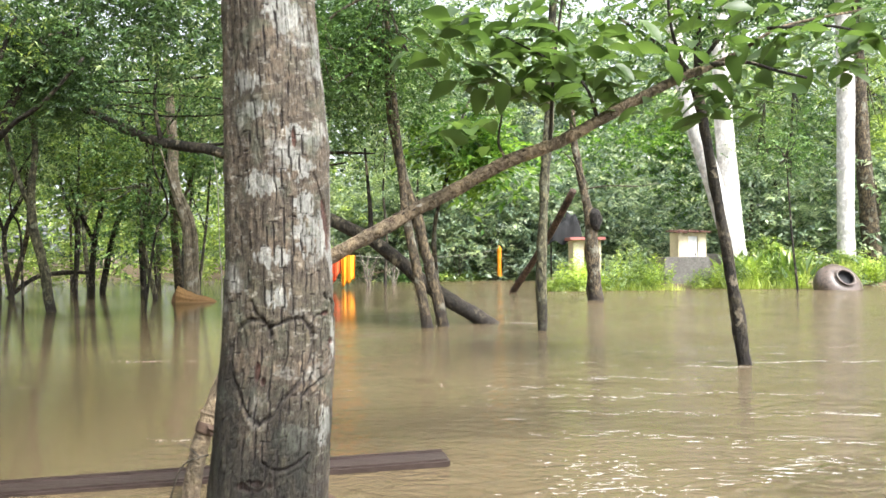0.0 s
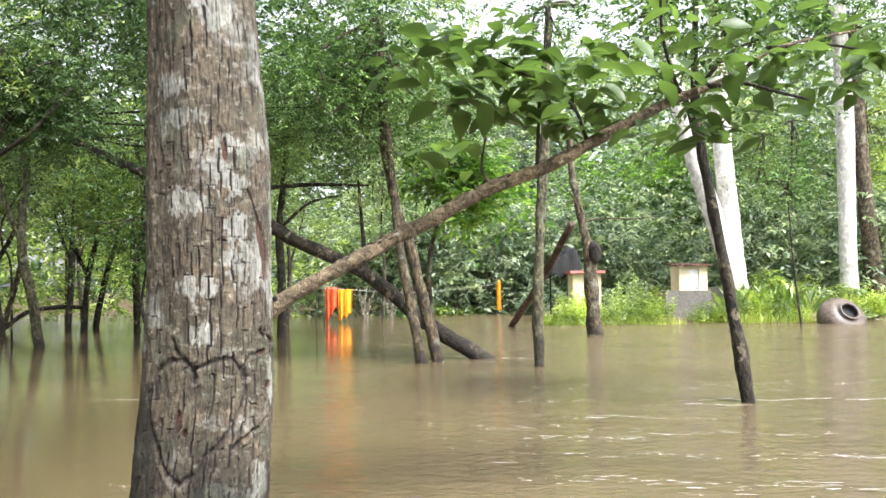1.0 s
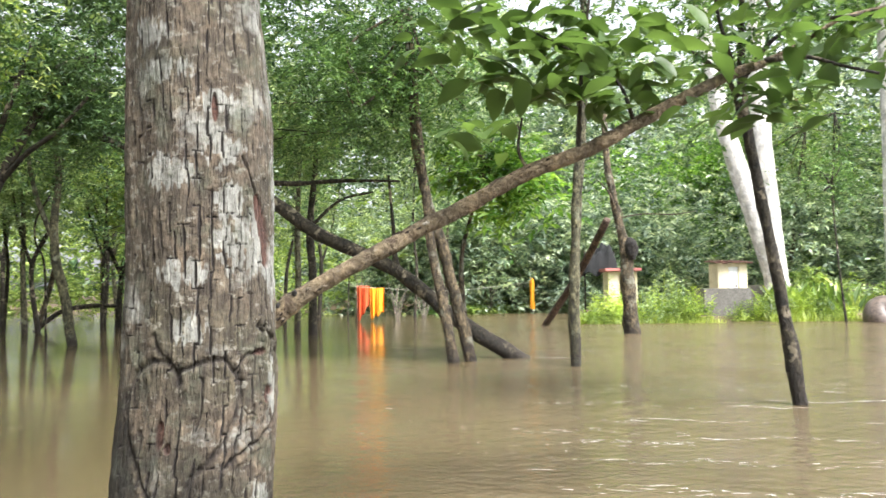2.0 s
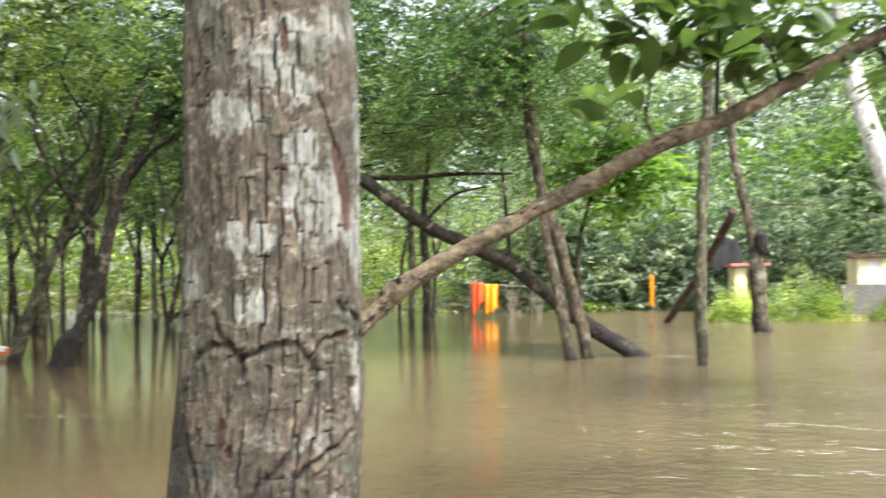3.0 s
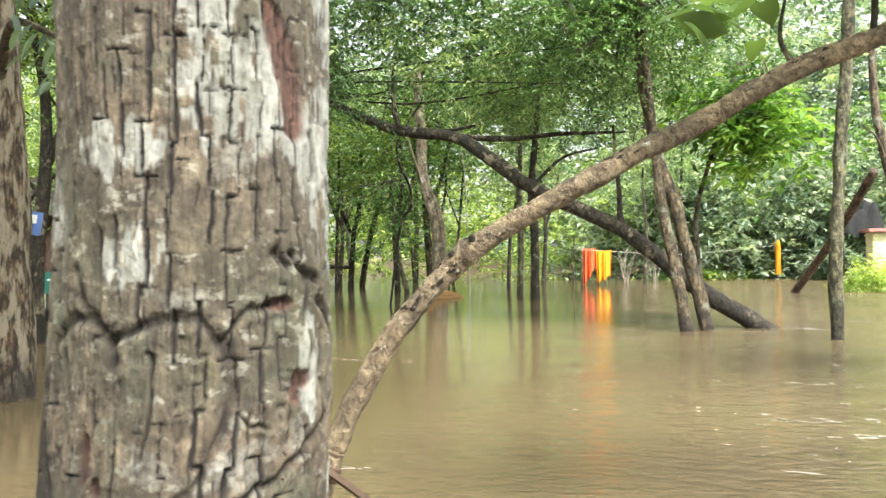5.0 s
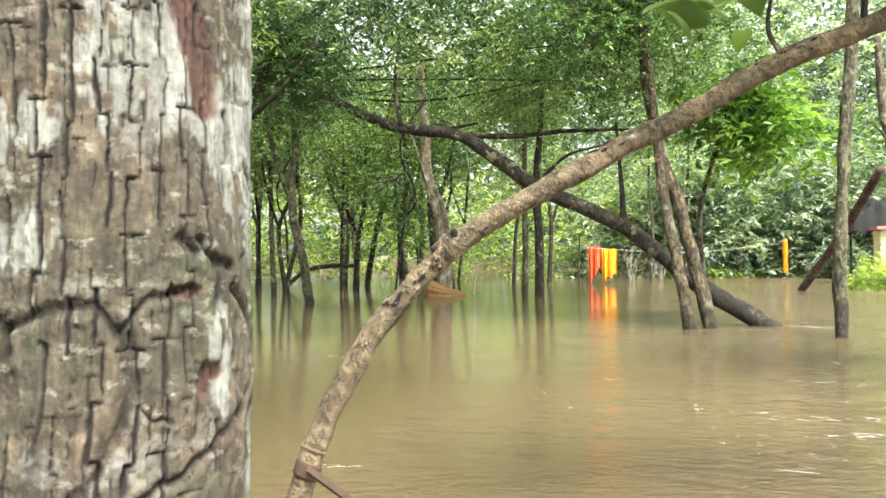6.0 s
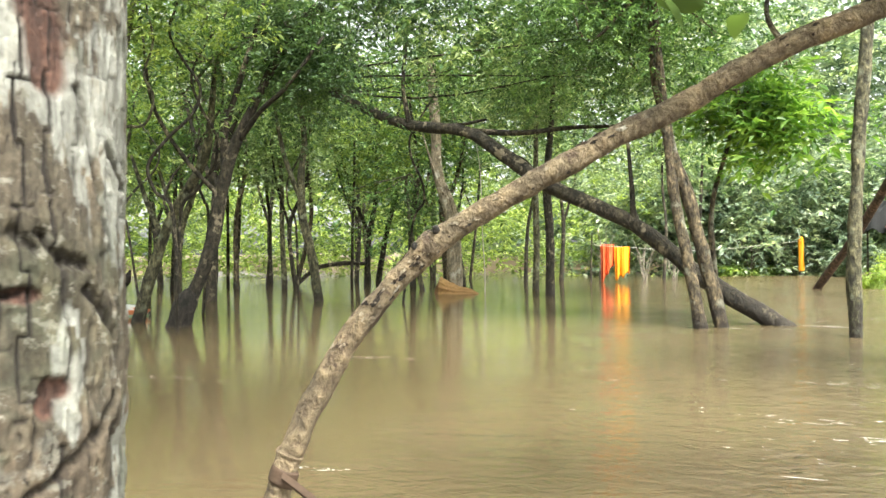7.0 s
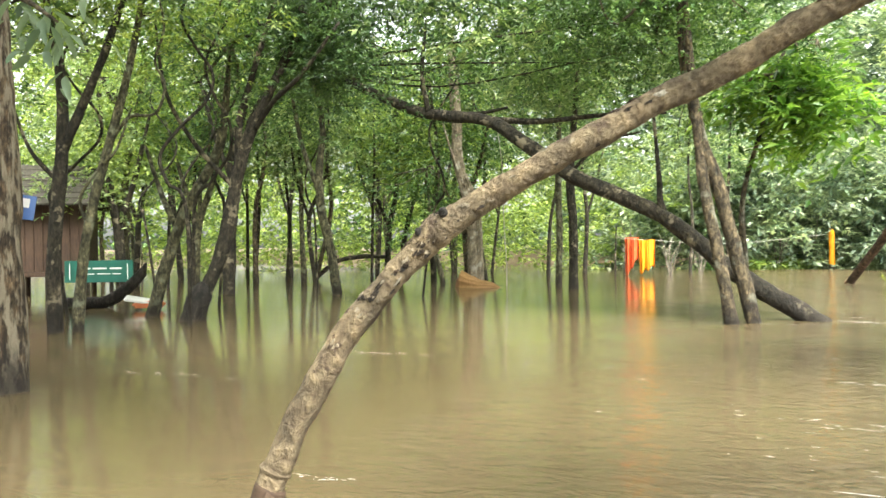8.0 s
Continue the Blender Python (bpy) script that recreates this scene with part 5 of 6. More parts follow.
    ob = link_mesh("foam", mesh_of("foam", v, f, False), M_glint)
    tagged(ob, "thin white strips painted for sky glints, with flecks of foam, on the flood", "foam", kind="stuff")


foam()

# ---- plants on the bank ----
def grass(name, area, n, height, mat, label, lean=0.35):
    """Blades rooted over an area x0, x1, y0, y1."""
    x0, x1, y0, y1 = area
    x, y = rng.uniform(x0, x1, n), rng.uniform(y0, y1, n)
    keep = value_noise(x * 1.3, y * 1.3, x * 0, 31) > 0.3
    x, y = x[keep], y[keep]
    n = len(x)
    at = np.stack([x, y, np.maximum(ground_height(x, y), -0.1)], 1)
    along = np.stack([rng.normal(0, lean, n), rng.normal(-0.1, lean, n), np.ones(n)], 1)
    normal = np.stack([rng.normal(0, 1, n), rng.normal(-1, 0.6, n), rng.normal(0.3, 0.3, n)], 1)
    tall = height * rng.uniform(0.5, 1.2, n) * (0.6 + 0.7 * value_noise(x * 0.9, y * 0.9, x * 0, 32))
    me = leaves_mesh(name, at, along, normal, tall, np.maximum(0.02, tall * 0.06), (0, 0, 0))
    tagged(link_mesh(name, me, mat), label, "grass", kind="stuff")


grass("bank_grass", (3.2, 7.2, 23.9, 26.6), 2200, 0.4, M_leaf_blade, "long bright yellow-green grass along the water's edge")
grass("bank_grass", (8.6, 11.2, 24.2, 26.8), 2200, 0.4, M_leaf_blade, "long green grass along the water's edge")
grass("bank_grass", (11.0, 22.0, 25.5, 34.0), 7000, 0.6, M_leaf_blade, "rough green grass on the bank")


def bush(at, size, mat, label, count, leaf, clumps=10, slim=0.4, name="bush"):
    t = thing(name, (at[0], at[1], max(-0.3, float(ground_height(np.array(at[0]), np.array(at[1]))))), label, "bush", "bushes")
    z0 = t.location.z
    heads = cloud((at[0], at[1], z0 + size[2]), size, clumps)
    heads[:, 2] = np.maximum(heads[:, 2], z0 + 0.15)
    for h in heads[::2]:
        limb("stem", [(at[0], at[1], z0 - 0.1, 0.018), (*(np.array([at[0], at[1], z0]) * 0.45 + h * 0.55), 0.012), (*h, 0.005)], M_bark_moss, t, sides=5, steps=4)
    foliage("leaves", t, mat, heads, np.array(size) * 0.22, count, 9, leaf, slim=slim)


def leafy_plant(at, size, stems, leaf, mat, label):
    """A stand of soft upright stems, leaning out at the edge, with leaves set round them to the tip."""
    w, d, h = size
    z0 = max(-0.1, float(ground_height(np.array(at[0]), np.array(at[1]))) + 0.05)
    t = thing("leafy_plant", (at[0], at[1], z0), label, "plant", "plants on the bank")
    root = np.stack([rng.normal(0, w * 0.5, stems), rng.normal(0, d * 0.5, stems)], 1)
    root = np.clip(root, (-w, -d), (w, d))
    edge = np.hypot(root[:, 0] / w, root[:, 1] / d)
    tall = h * rng.uniform(0.55, 1.2, stems) * (1.1 - 0.45 * edge)
    tip = np.stack([root[:, 0] * 1.25 + rng.normal(0, 0.10, stems), root[:, 1] * 1.25 - 0.05 + rng.normal(0, 0.10, stems), tall], 1)
    base = np.stack([root[:, 0], root[:, 1], np.full(stems, -0.15)], 1)
    for k in range(0, stems, max(1, stems // 8)):
        mid = base[k] * 0.45 + tip[k] * 0.55
        limb("stem", [(*(base[k] + origin_of(t)), 0.010), (*(mid + origin_of(t)), 0.008), (*(tip[k] + origin_of(t)), 0.004)], M_leaf_blade, t, sides=5, steps=4)
    per = 16
    q = (np.arange(per) + 1.0) / per
    p = base[:, None] + (tip - base)[:, None] * q[None, :, None]
    p[..., 2] -= 0.06 * q[None, :] ** 2 * tall[:, None]
    ang = rng.uniform(0, 6.28, (stems, 1)) + np.arange(per)[None, :] * 2.4
    along = np.stack([np.cos(ang), np.sin(ang), rng.normal(0.45, 0.35, ang.shape)], -1)
    normal = np.stack([rng.normal(0, 0.4, ang.shape), rng.normal(-0.2, 0.4, ang.shape), np.ones(ang.shape)], -1)
    ln = leaf * rng.uniform(0.55, 1.25, ang.shape) * (1.1 - 0.5 * q[None, :])
    me = leaves_mesh("leaves", p.reshape(-1, 3), along.reshape(-1, 3), normal.reshape(-1, 3), ln.ravel(), ln.ravel() * rng.uniform(0.22, 0.36), (0, 0, 0))
    link_mesh("leaves", me, mat, t)


STANDS = ((3.55, 24.6, 0.45, 0.75), (4.05, 24.4, 0.5, 0.95), (4.6, 24.7, 0.5, 0.9), (5.1, 24.5, 0.5, 1.05), (5.65, 24.8, 0.55, 1.35), (6.2, 24.7, 0.55, 1.15), (6.65, 25.1, 0.5, 1.0), (5.9, 25.5, 0.6, 1.5), (4.3, 25.6, 0.6, 1.1),
          (8.0, 25.3, 0.4, 0.75), (8.6, 25.2, 0.45, 0.8), (9.15, 25.4, 0.5, 0.95), (9.7, 25.1, 0.45, 0.7), (10.3, 25.2, 0.45, 0.65), (10.95, 25.0, 0.4, 0.6), (12.7, 25.2, 0.5, 0.6), (13.6, 25.6, 0.6, 0.7), (14.6, 26.0, 0.7, 0.9))
for k, (x, y, w, h) in enumerate(STANDS):
    mat, tint = ((M_leaf_lime, "yellow-green"), (M_leaf_bright, "light green"), (M_leaf_lime, "yellow-green"), (M_leaf_soft, "soft green"))[k % 4]
    leafy_plant((x, y), (w, 0.4, h), 34, 0.22, mat, "stand of %s leafy stems at the water's edge" % tint)
FAR_BUSHES = ((12.6, 30.2, (1.2, 0.8, 0.7), M_leaf_bright, 330, 0.18), (15.0, 29.0, (0.9, 0.5, 0.5), M_leaf_bright, 260, 0.16), (17.2, 29.2, (1.0, 0.6, 0.6), M_leaf_bright, 260, 0.18))
PALE_BUSHES = ((0.4, 35.2, (0.6, 0.4, 0.4), M_leaf_grey, 240, 0.17), (1.2, 35.5, (0.7, 0.4, 0.5), M_leaf_grey, 280, 0.17), (2.4, 35.6, (0.6, 0.4, 0.5), M_leaf_grey, 260, 0.17), (3.1, 35.0, (0.5, 0.4, 0.35), M_leaf_grey, 200, 0.16), (-0.8, 35.5, (0.6, 0.4, 0.35), M_leaf_grey, 200, 0.16))
for x, y, size, mat, n, lf in FAR_BUSHES + PALE_BUSHES:
    bush((x, y), size, mat, "leafy %s bush on the bank" % {M_leaf_lime: "yellow-green", M_leaf_grey: "pale green", M_leaf_bright: "green"}[mat], n, lf)


def canna(at, n, height, mat):
    """A clump of big upright paddle leaves."""
    t = thing("broad_plant", (at[0], at[1], 0.1), "clump of tall broad-leaved plants on the bank", "plant", "broad plants")
    p = np.stack([rng.normal(at[0], 0.28, n), rng.normal(at[1], 0.25, n), rng.uniform(0.15, 0.5, n)], 1)
    a = rng.uniform(0, 2 * np.pi, n)
    along = np.stack([np.cos(a) * 0.55, np.sin(a) * 0.55, np.ones(n)], 1)
    normal = np.stack([-np.cos(a), -np.sin(a), np.full(n, 0.8)], 1)
    size = height * rng.uniform(0.6, 1.1, n)
    link_mesh("leaves", leaves_mesh("leaves", p, along, normal, size, size * 0.26, origin_of(t)), mat, t)


for x, y, mat in ((9.6, 26.6, M_leaf_bright), (10.2, 26.9, M_leaf_grey), (10.7, 26.4, M_leaf_bright), (11.1, 26.9, M_leaf_mid), (9.9, 25.9, M_leaf_bright), (10.9, 25.6, M_leaf_bright)):
    canna((x, y), 40, 0.85, mat)

def bare_shrub(at, tall, label, seed):
    """A leafless shrub: pale stems that fork twice."""
    r3 = random.Random(seed)
    t = thing("bare_shrub", (at[0], at[1], -0.1), label, "shrub", "bare shrubs")
    for _ in range(5):
        a0, h = r3.uniform(0, 6.3), tall * r3.uniform(0.6, 1.0)
        end = (at[0] + 0.45 * h * math.cos(a0) * r3.uniform(0.3, 1), at[1] + 0.3 * h * math.sin(a0), h)
        mid = ((at[0] + end[0]) / 2 + r3.gauss(0, 0.06), (at[1] + end[1]) / 2, h * 0.5)
        limb("stem", [(at[0], at[1], -0.2, 0.028), (*mid, 0.02), (*end, 0.008)], M_rope_bark, t, sides=6, steps=4)
        for _ in range(2):
            tip = (mid[0] + r3.gauss(0, 0.35), mid[1] + r3.gauss(0, 0.2), mid[2] + r3.uniform(0.2, 0.6))
            limb("twig", [(*mid, 0.012), ((mid[0] + tip[0]) / 2, mid[1], (mid[2] + tip[2]) / 2 + 0.05, 0.009), (*tip, 0.004)], M_rope_bark, t, sides=5, steps=3)


for k, (x, y, h) in enumerate(((1.7, 35.2, 2.4), (3.0, 35.6, 2.8), (-4.15, 28.6, 1.9), (-2.7, 29.0, 1.5), (-1.9, 31.0, 1.3), (0.6, 34.6, 1.8))):
    bare_shrub((x, y), h, "leafless pale-stemmed shrub at the edge of the flood", k)
for x, y, s, n, lf, mat in ((0.3, 34.2, (0.8, 0.5, 0.4), 200, 0.24, M_leaf_bright), (1.2, 35.0, (0.6, 0.5, 0.4), 180, 0.24, M_leaf_bright), (3.5, 34.8, (0.6, 0.5, 0.5), 200, 0.22, M_leaf_grey), (-1.2, 34.0, (0.8, 0.5, 0.35), 180, 0.22, M_leaf_mid), (4.2, 33.0, (0.9, 0.5, 0.5), 220, 0.2, M_leaf_grey)):
    bush((x, y), s, mat, "low broad-leaved bush hanging over the water", n, lf)

# a black net draped behind the red-roofed hut
net = thing("shade_net", (4.30, 28.3, 0.0), "black shade net draped on poles behind the hut", "net")
nv = []
for i in range(15):
    for j in range(9):
        p, q = i / 14, j / 8
        edge = (1 - (2 * p - 1) ** 4) * (1 - (2 * q - 1) ** 4)
        nv.append(((p - 0.5) * 1.15, (q - 0.5) * 0.9, 1.50 + (0.80 + 0.16 * math.sin(9 * p + 4 * q) + 0.10 * math.sin(21 * p - 8 * q)) * edge ** 0.5 + 0.08 * math.sin(13 * p + 11 * q)))
link_mesh("cloth", mesh_of("cloth", nv, [tuple(f) for f in grid_faces(15, 9, False).tolist()]), M_black_net, net)
for px in (-0.5, 0.5):
    box("pole", (0.05, 0.05, 2.3), (px, 0.0, 1.15), M_bark_dark, net)

# ---- robes on the line ----
R0 = (-3.85, 28.0)
line = thing("washing_line", (R0[0], R0[1], 0.0), "pale cord strung over the water", "cord")
limb("cord", [(-4.3, 27.9, 1.22, 0.008), (-3.3, 28.2, 1.13, 0.008), (-0.9, 31.4, 0.98, 0.008), (2.36, 33.9, 1.28, 0.008)], M_rope, line, sides=5, rough=0)
limb("stake", [(-4.3, 27.9, -0.8, 0.03), (-4.28, 27.9, 0.6, 0.028), (-4.25, 27.95, 1.6, 0.02)], M_bark_dark, line, sides=6)


def robe(at, w, h, mat, label, ragged):
    """Cloth folded over the cord, hanging in soft pleats."""
    t = thing("monk_robe", at, label, "cloth", "robes on the line")
    cols, rows = 26, 14
    v = []
    for side in (-1, 1):
        for i in range(rows) if side < 0 else range(rows - 1, -1, -1):
            q = 1 - i / (rows - 1)
            for j in range(cols):
                p = j / (cols - 1)
                low = h * (1 + ragged * math.sin(p * 2.6 + 1.9) + 0.06 * math.sin(p * 13)) * (1 if side < 0 else 0.85)
                pleat = 0.085 * (1 - q * 0.6) * math.sin(p * 17 + 1.8 * math.sin(p * 5)) + 0.02 * math.sin(p * 41 + q * 3)
                v.append(((p - 0.5) * w * (1 - 0.12 * (1 - q)), side * (0.012 + 0.05 * (1 - q)) + pleat, -low * (1 - q)))
    me = mesh_of("cloth", v, [tuple(f) for f in grid_faces(rows * 2, cols, False).tolist()])
    link_mesh("cloth", me, mat, t)


robe((-3.78, 28.05, 1.22), 0.44, 1.0, M_robe_red, "orange-red cloth robe hanging wet over a cord", 0.28)
robe((-3.33, 28.2, 1.14), 0.5, 0.98, M_robe_yellow, "saffron-yellow cloth robe hanging over a cord", 0.1)
post = thing("yellow_post", (2.38, 34.0, 0.0), "upright post wrapped in saffron-yellow cloth", "post")
limb("stake", [(2.38, 34.0, -0.8, 0.09), (2.38, 34.0, 0.5, 0.085), (2.38, 34.0, 1.2, 0.08)], M_bark_dark, post, sides=10)
limb("wrap", [(2.38, 34.0, 0.18, 0.08), (2.38, 34.0, 0.21, 0.11), (2.38, 34.0, 0.7, 0.10), (2.37, 34.0, 1.32, 0.105), (2.33, 34.0, 1.46, 0.03)], M_robe_yellow, post, sides=14, rough=0.1, label="saffron-yellow cloth wrapping")

# ---- canvas bundle at the foot of the pale tree ----
tree("pale_tree", [(-6.63, 21.0, -0.8, 0.17), (-6.62, 21.0, 0.2, 0.15), (-6.65, 21.0, 1.48, 0.12), (-6.70, 21.0, 2.02, 0.125), (-6.88, 21.0, 2.61, 0.135), (-7.01, 21.0, 3.2, 0.14), (-7.03, 21.0, 3.94, 0.135), (-7.08, 21.0, 4.93, 0.12), (-7.2, 21.0, 6.5, 0.08)], M_bark_pale,
     "pale tan twisted tree standing behind the canvas cover", limbs=([(-6.50, 21.05, -0.3, 0.13), (-6.50, 21.05, 0.49, 0.11), (-6.49, 21.05, 1.48, 0.085), (-6.60, 21.04, 2.17, 0.08), (-6.84, 21.0, 2.8, 0.07)], [(-6.8, 20.9, 2.5, 0.03), (-7.1, 20.85, 3.3, 0.025), (-7.35, 20.8, 4.2, 0.02)]), sides=16, rough=0.2)
bundle = thing("canvas_bundle", (-6.35, 20.7, 0.0), "tan canvas cover caught on a tree foot in the flood", "canvas")
rows_, ring_ = 30, 25
v = []
for i in range(rows_):
    q = i / (rows_ - 1)
    tall = 0.09 + 0.30 * max(0, 1 - q * 1.9) ** 1.4 + 0.07 * math.sin(math.pi * q) - 0.09 * q ** 5
    half = (0.12 + 0.17 * math.sin(math.pi * min(1, q + 0.2))) * (1 - q ** 5)
    for j in range(ring_):
        a_ = math.pi * j / (ring_ - 1)
        fold = 1 + 0.10 * math.sin(j * 1.9 + q * 4) + 0.05 * math.sin(i * 0.9 + j * 3.1)
        v.append((-0.48 + 1.0 * q, half * math.cos(a_) * fold, -0.06 + (tall + 0.06) * math.sin(a_) ** 0.8 * fold))
link_mesh("cover", mesh_of("cover", v, [tuple(f) for f in grid_faces(rows_, ring_, False).tolist()]), M_tarp, bundle)
# the cover's unlit end: same canvas, its shade put into a darker brown
v, f = tube([(-6.90, 20.70, -0.1, 0.15), (-6.86, 20.70, 0.12, 0.12), (-6.82, 20.70, 0.36, 0.03)], sides=12, steps=6, rough=0.15, origin=bundle.location)
link_mesh("end_flap", mesh_of("end_flap", v, f), M_tarp_shaded, bundle, "hanging canvas flap with shade put into its brown colour")
vine = thing("hanging_vine", (-6.05, 21.6, 0.0), "thin pale vine hanging down into the water", "vine")
limb("stem", [(-5.95, 21.6, -0.1, 0.014), (-5.95, 21.6, 0.6, 0.016), (-6.0, 21.6, 1.5, 0.014), (-6.05, 21.6, 3.2, 0.012), (-6.3, 21.7, 4.6, 0.012)], M_rope, vine, sides=6)


# ---- hut, sign and boat in the wood ----
def forest_hut():
    t = thing("forest_hut", (-15.65, 16.0, 0.0), "brown boarded hut on stilts among the trees", "hut")
    t.scale = (0.74, 0.74, 1)
    yaw = 38
    m = pose(0, 0, 0, 0, 0, yaw)
    for i in range(13):
        p = m @ Vector((-1.5 + i * 0.25, -1.2, 1.35))
        box("board", (0.235, 0.04, 1.6), p, M_wood_wall, t, turn=yaw, bevel=0.008)
    for i in range(8):
        p = m @ Vector((1.6, -1.05 + i * 0.3, 1.35))
        box("board", (0.04, 0.285, 1.6), p, M_wood_wall, t, turn=yaw, bevel=0.008)
    box("back_wall", (3.2, 0.05, 1.6), m @ Vector((0, 1.2, 1.35)), M_wood_wall, t, turn=yaw)
    box("side_wall", (0.05, 2.3, 1.6), m @ Vector((-1.6, 0, 1.35)), M_wood_wall, t, turn=yaw)
    box("deck", (3.6, 2.9, 0.1), m @ Vector((0, -0.1, 0.5)), M_wood_wall, t, turn=yaw)
    for sx in (-1.5, -0.5, 0.5, 1.5):
        for sy in (-1.3, 1.1):
            p = m @ Vector((sx, sy, -0.2))
            box("stilt", (0.13, 0.13, 1.3), p, M_wood_wall, t, turn=yaw)
    for i in range(7):
        for s in (-1, 1):
            p = m @ Vector((0, s * (0.13 + i * 0.25), 2.95 - i * 0.14))
            box("roof_course", (4.0, 0.30, 0.05), p, M_thatch, t, turn=yaw, tilt=(-s * 26, 0), bevel=0.01)


forest_hut()


def green_sign():
    t = thing("green_sign", (-12.35, 14.55, 0.0), "green painted sign board with white writing on two posts", "sign")
    yaw = 24
    m = pose(0, 0, 0, 0, 0, yaw)
    box("board", (1.36, 0.04, 0.44), m @ Vector((0, 0, 0.60)), M_green_sign, t, turn=yaw, bevel=0.006)
    for px in (-0.35, 0.22, 0.36):
        box("post", (0.07, 0.06, 1.5), m @ Vector((px, 0.06, 0.0)), M_bark_dark, t, turn=yaw)
    for px, pz, ln, ht in ((-0.28, 0.66, 0.24, 0.034), (0.02, 0.66, 0.28, 0.034), (0.34, 0.66, 0.24, 0.034), (-0.2, 0.55, 0.22, 0.018), (0.1, 0.55, 0.26, 0.018), (0.36, 0.55, 0.16, 0.018)):
        box("writing_bar", (ln, 0.006, ht), m @ Vector((px, -0.025, pz)), M_white, t, turn=yaw, bevel=0)
    for px in (-0.575, 0.575):
        box("border_bar", (0.014, 0.006, 0.32), m @ Vector((px, -0.025, 0.60)), M_white, t, turn=yaw, bevel=0)


green_sign()


def blue_sign():
    t = thing("blue_sign", (-5.2, 6.6, 1.38), "small blue and white sign nailed to a tree", "sign")
    box("board", (0.16, 0.012, 0.19), (0.04, 0.0, 0), M_blue_sign, t, turn=42, bevel=0.003, tilt=(-6, 8))
    box("white_panel", (0.09, 0.004, 0.07), (0.046, -0.0095, 0.035), M_white, t, turn=42, bevel=0, tilt=(-6, 8))


blue_sign()


def moored_boat():
    t = thing("wooden_boat", (-10.4, 13.2, 0.0), "dark wooden boat with a high curved prow under the trees", "boat")
    n, c = 24, 9
    v = []
    ends = np.linspace(0, 1, n)
    for q in ends:
        x, y = -11.55 + 1.4 * q, 12.85 + 0.6 * q
        rise = 0.62 * max(0, (q - 0.45) / 0.55) ** 1.8 + 0.12
        half = 0.21 * (1 - max(0, (q - 0.5) / 0.5) ** 2) * min(1, 0.4 + q * 2) + 0.03
        for j in range(c):
            a = -math.pi / 2 + (j / (c - 1) - 0.5) * math.pi
            v.append((x - half * math.cos(a) * 0.38, y + half * math.cos(a) * 0.92, rise + (0.17 + 0.06 * q) * math.sin(a) + 0.06))
    v = np.array(v) - np.array(t.location)
    hull = link_mesh("hull", mesh_of("hull", v, [tuple(f) for f in grid_faces(n, c, False).tolist()]), M_burnt, t)
    sol = hull.modifiers.new("thick", "SOLIDIFY")
    sol.thickness = 0.04
    box("cover", (0.5, 0.3, 0.12), (0.75, -0.25, 0.10), M_orange, t, turn=25, bevel=0.04, label="orange plastic sheet")
    box("panel", (0.42, 0.2, 0.04), (0.62, -0.38, 0.18), M_white, t, turn=30, bevel=0.01, tilt=(18, 10), label="white board on the boat")


moored_boat()


# ---- woods all round ----
def woods(name, arc, n, mat, label, low, high, leaf, per, count, spread, gap=0.36, gap_from=5.0):
    """Dense far foliage: clump centres along an arc about the clearing (degrees from ahead, near and far radius), with gaps high up."""
    a0, a1, r0, r1 = arc
    a = np.radians(rng.uniform(a0, a1, n))
    r = rng.uniform(r0, r1, n)
    z = low + (high - low) * rng.uniform(0, 1, n) ** 1.1
    c = np.stack([-np.sin(a) * r, np.cos(a) * r, z], 1)
    gaps = value_noise(c[:, 0] * 0.28, c[:, 1] * 0.28, c[:, 2] * 0.35, 41)
    c = c[(gaps > gap) | (z < gap_from)]
    me = sprays(c, spread, count, per, leaf, (0, 0, 0), name)
    tagged(link_mesh(name, me, mat), label, "foliage", kind="stuff")


woods("far_woods", (-55, 85, 62, 74), 500, M_leaf_dark, "dense dark green woods in the distance", 0.5, 19, 1.05, 12, 2800, (2.2, 2.2, 1.6), 0.3, 12)
# haze over these far woods comes from pale leaf colours, not from air
woods("far_woods", (-50, 4, 47, 58), 260, M_leaf_haze_tint, "dense woods behind the clearing, haze put into the leaf colour", 0.5, 17, 0.55, 12, 2500, (1.8, 1.8, 1.4), 0.36, 9)
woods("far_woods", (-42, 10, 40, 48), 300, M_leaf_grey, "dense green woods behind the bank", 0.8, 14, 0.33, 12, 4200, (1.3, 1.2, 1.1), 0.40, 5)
woods("far_woods", (6, 80, 44, 56), 260, M_leaf_bright, "light green woods beyond the flooded trees", 0.5, 11, 0.4, 12, 4000, (1.5, 1.3, 1.1), 0.40, 4)
woods("low_thicket", (4, 80, 33, 41), 260, M_leaf_bright, "bright thicket lining the far edge of the flood", 0.1, 4.6, 0.22, 10, 5600, (1.1, 0.9, 0.5))
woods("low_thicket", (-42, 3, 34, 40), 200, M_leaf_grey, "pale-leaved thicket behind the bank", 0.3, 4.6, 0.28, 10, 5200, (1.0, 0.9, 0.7))
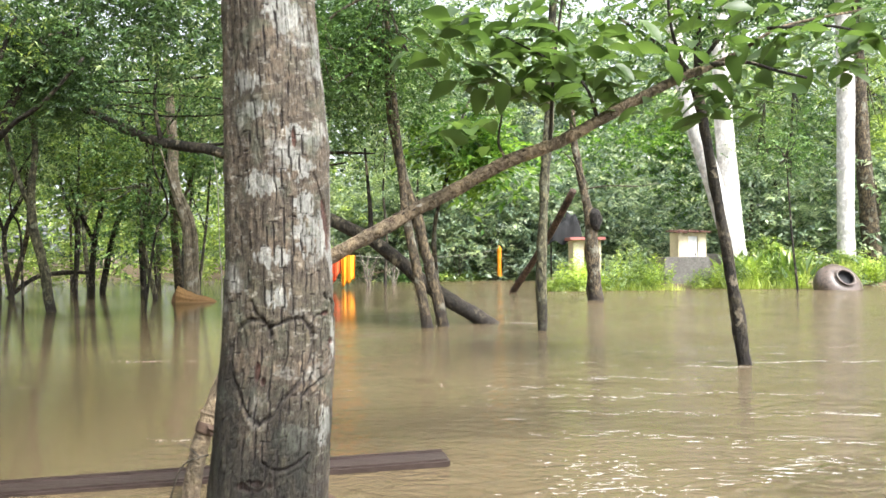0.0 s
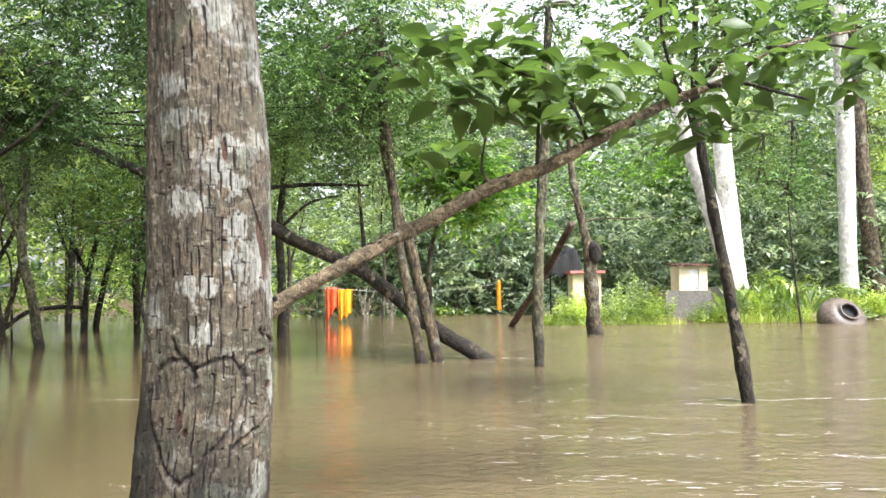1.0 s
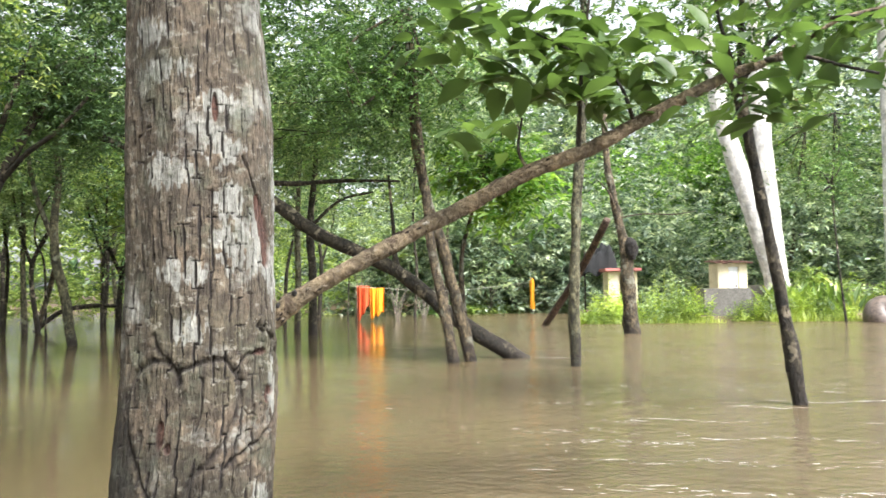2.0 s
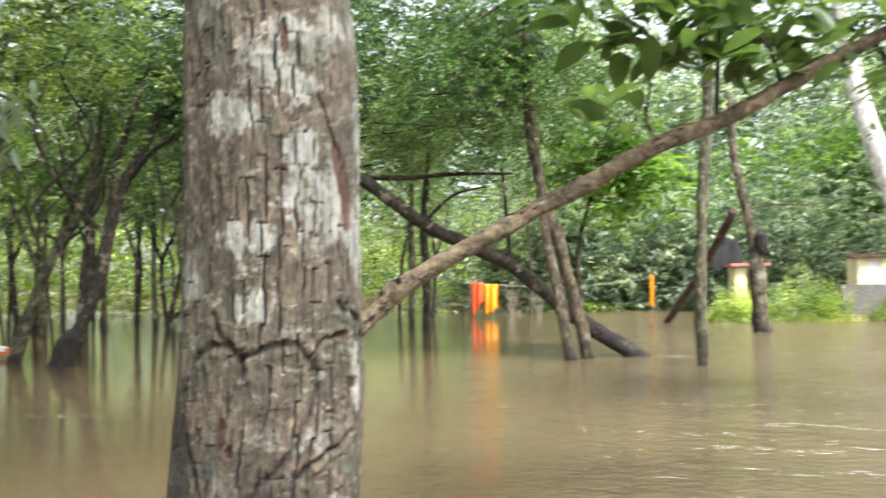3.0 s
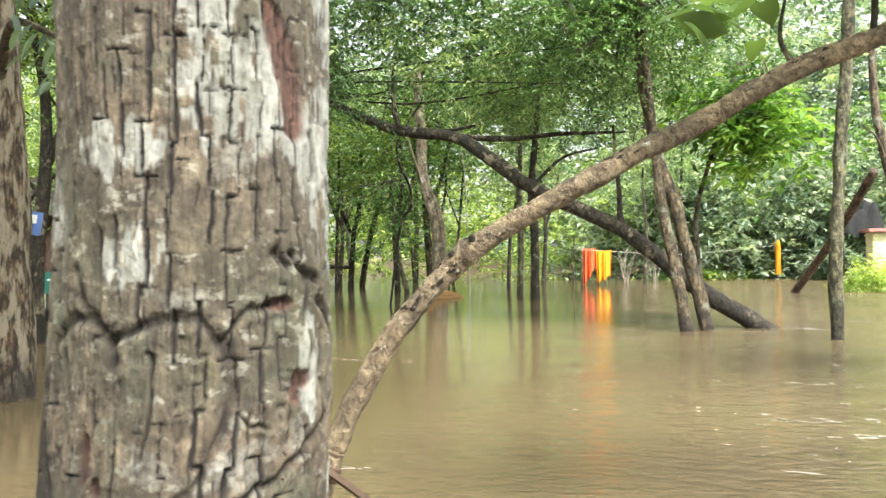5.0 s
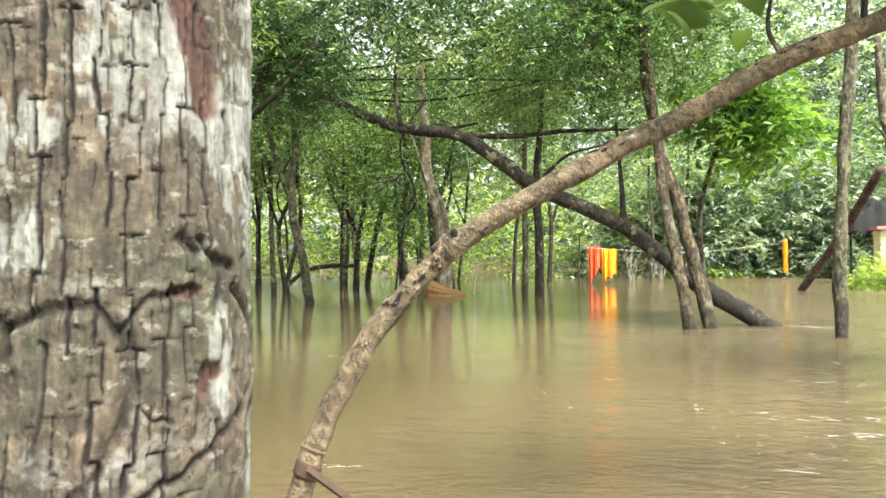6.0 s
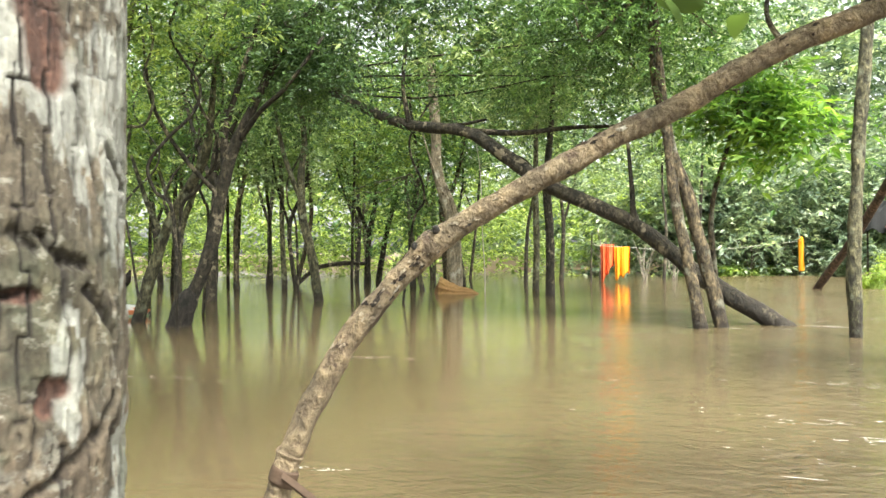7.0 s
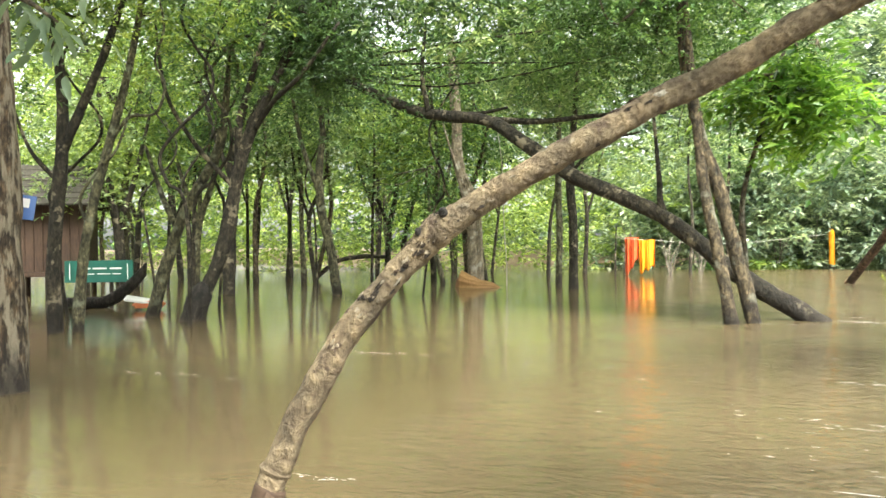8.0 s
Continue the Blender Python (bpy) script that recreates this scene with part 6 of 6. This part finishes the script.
woods("mid_foliage", (5, 70, 18, 30), 200, M_leaf_soft, "light leafy undergrowth among the flooded trunks", 2.2, 6.5, 0.11, 12, 3700, (0.7, 0.7, 0.4), 0.45, 0)
woods("mid_foliage", (-36, -8, 39, 45), 150, M_leaf_fresh, "green young trees behind the huts", 1.0, 8.0, 0.22, 12, 3000, (0.9, 0.9, 0.8), 0.42, 3)
woods("canopy", (-4, 72, 11, 22), 170, M_leaf_soft, "leafy canopy over the flooded wood", 4.4, 7.5, 0.12, 14, 2300, (0.9, 0.9, 0.5), 0.42, 0)
# unseen ring behind the camera, added to close off light and feed reflections
woods("canopy", (85, 275, 16, 32), 260, M_leaf_dark, "unseen woods behind the camera, added for lighting and reflections", 0.5, 10, 0.55, 10, 1500, (1.6, 1.6, 1.3))
# out of view: blocks sky light over the near left water and the trunk
woods("canopy", (40, 165, 5, 14), 90, M_leaf_dark, "unseen canopy added to shade and darken the near water", 5.4, 8.4, 0.22, 12, 900, (1.0, 1.0, 0.5), 0.3, 0)
woods("canopy", (0, 30, 15, 25), 130, M_leaf_mid, "high leafy canopy over the water", 4.8, 10.5, 0.15, 12, 2100, (1.0, 1.0, 0.6), 0.32, 0)
woods("far_woods", (-52, 12, 46, 60), 420, M_leaf_haze_tint, "green woods behind the huts, haze put into the leaf colour", 0.5, 13, 0.62, 12, 3800, (1.9, 1.9, 1.4), 0.25, 9)
# kept to the side, beyond the view, only to shade the left
woods("canopy", (48, 140, 4, 14), 180, M_leaf_dark, "unseen canopy added to shade the left of the flooded wood", 5.2, 8.6, 0.24, 12, 2000, (1.0, 1.0, 0.45), 0.28, 0)
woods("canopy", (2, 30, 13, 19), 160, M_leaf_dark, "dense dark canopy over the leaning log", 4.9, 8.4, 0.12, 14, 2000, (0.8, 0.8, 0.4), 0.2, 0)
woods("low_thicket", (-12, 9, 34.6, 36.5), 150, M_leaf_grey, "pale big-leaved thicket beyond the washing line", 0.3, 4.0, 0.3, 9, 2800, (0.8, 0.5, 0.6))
woods("mid_foliage", (43, 57, 11.5, 15), 60, M_leaf_dark, "dark leaves hanging before the hut", 2.9, 5.6, 0.1, 12, 800, (0.6, 0.6, 0.35), 0.2, 0)
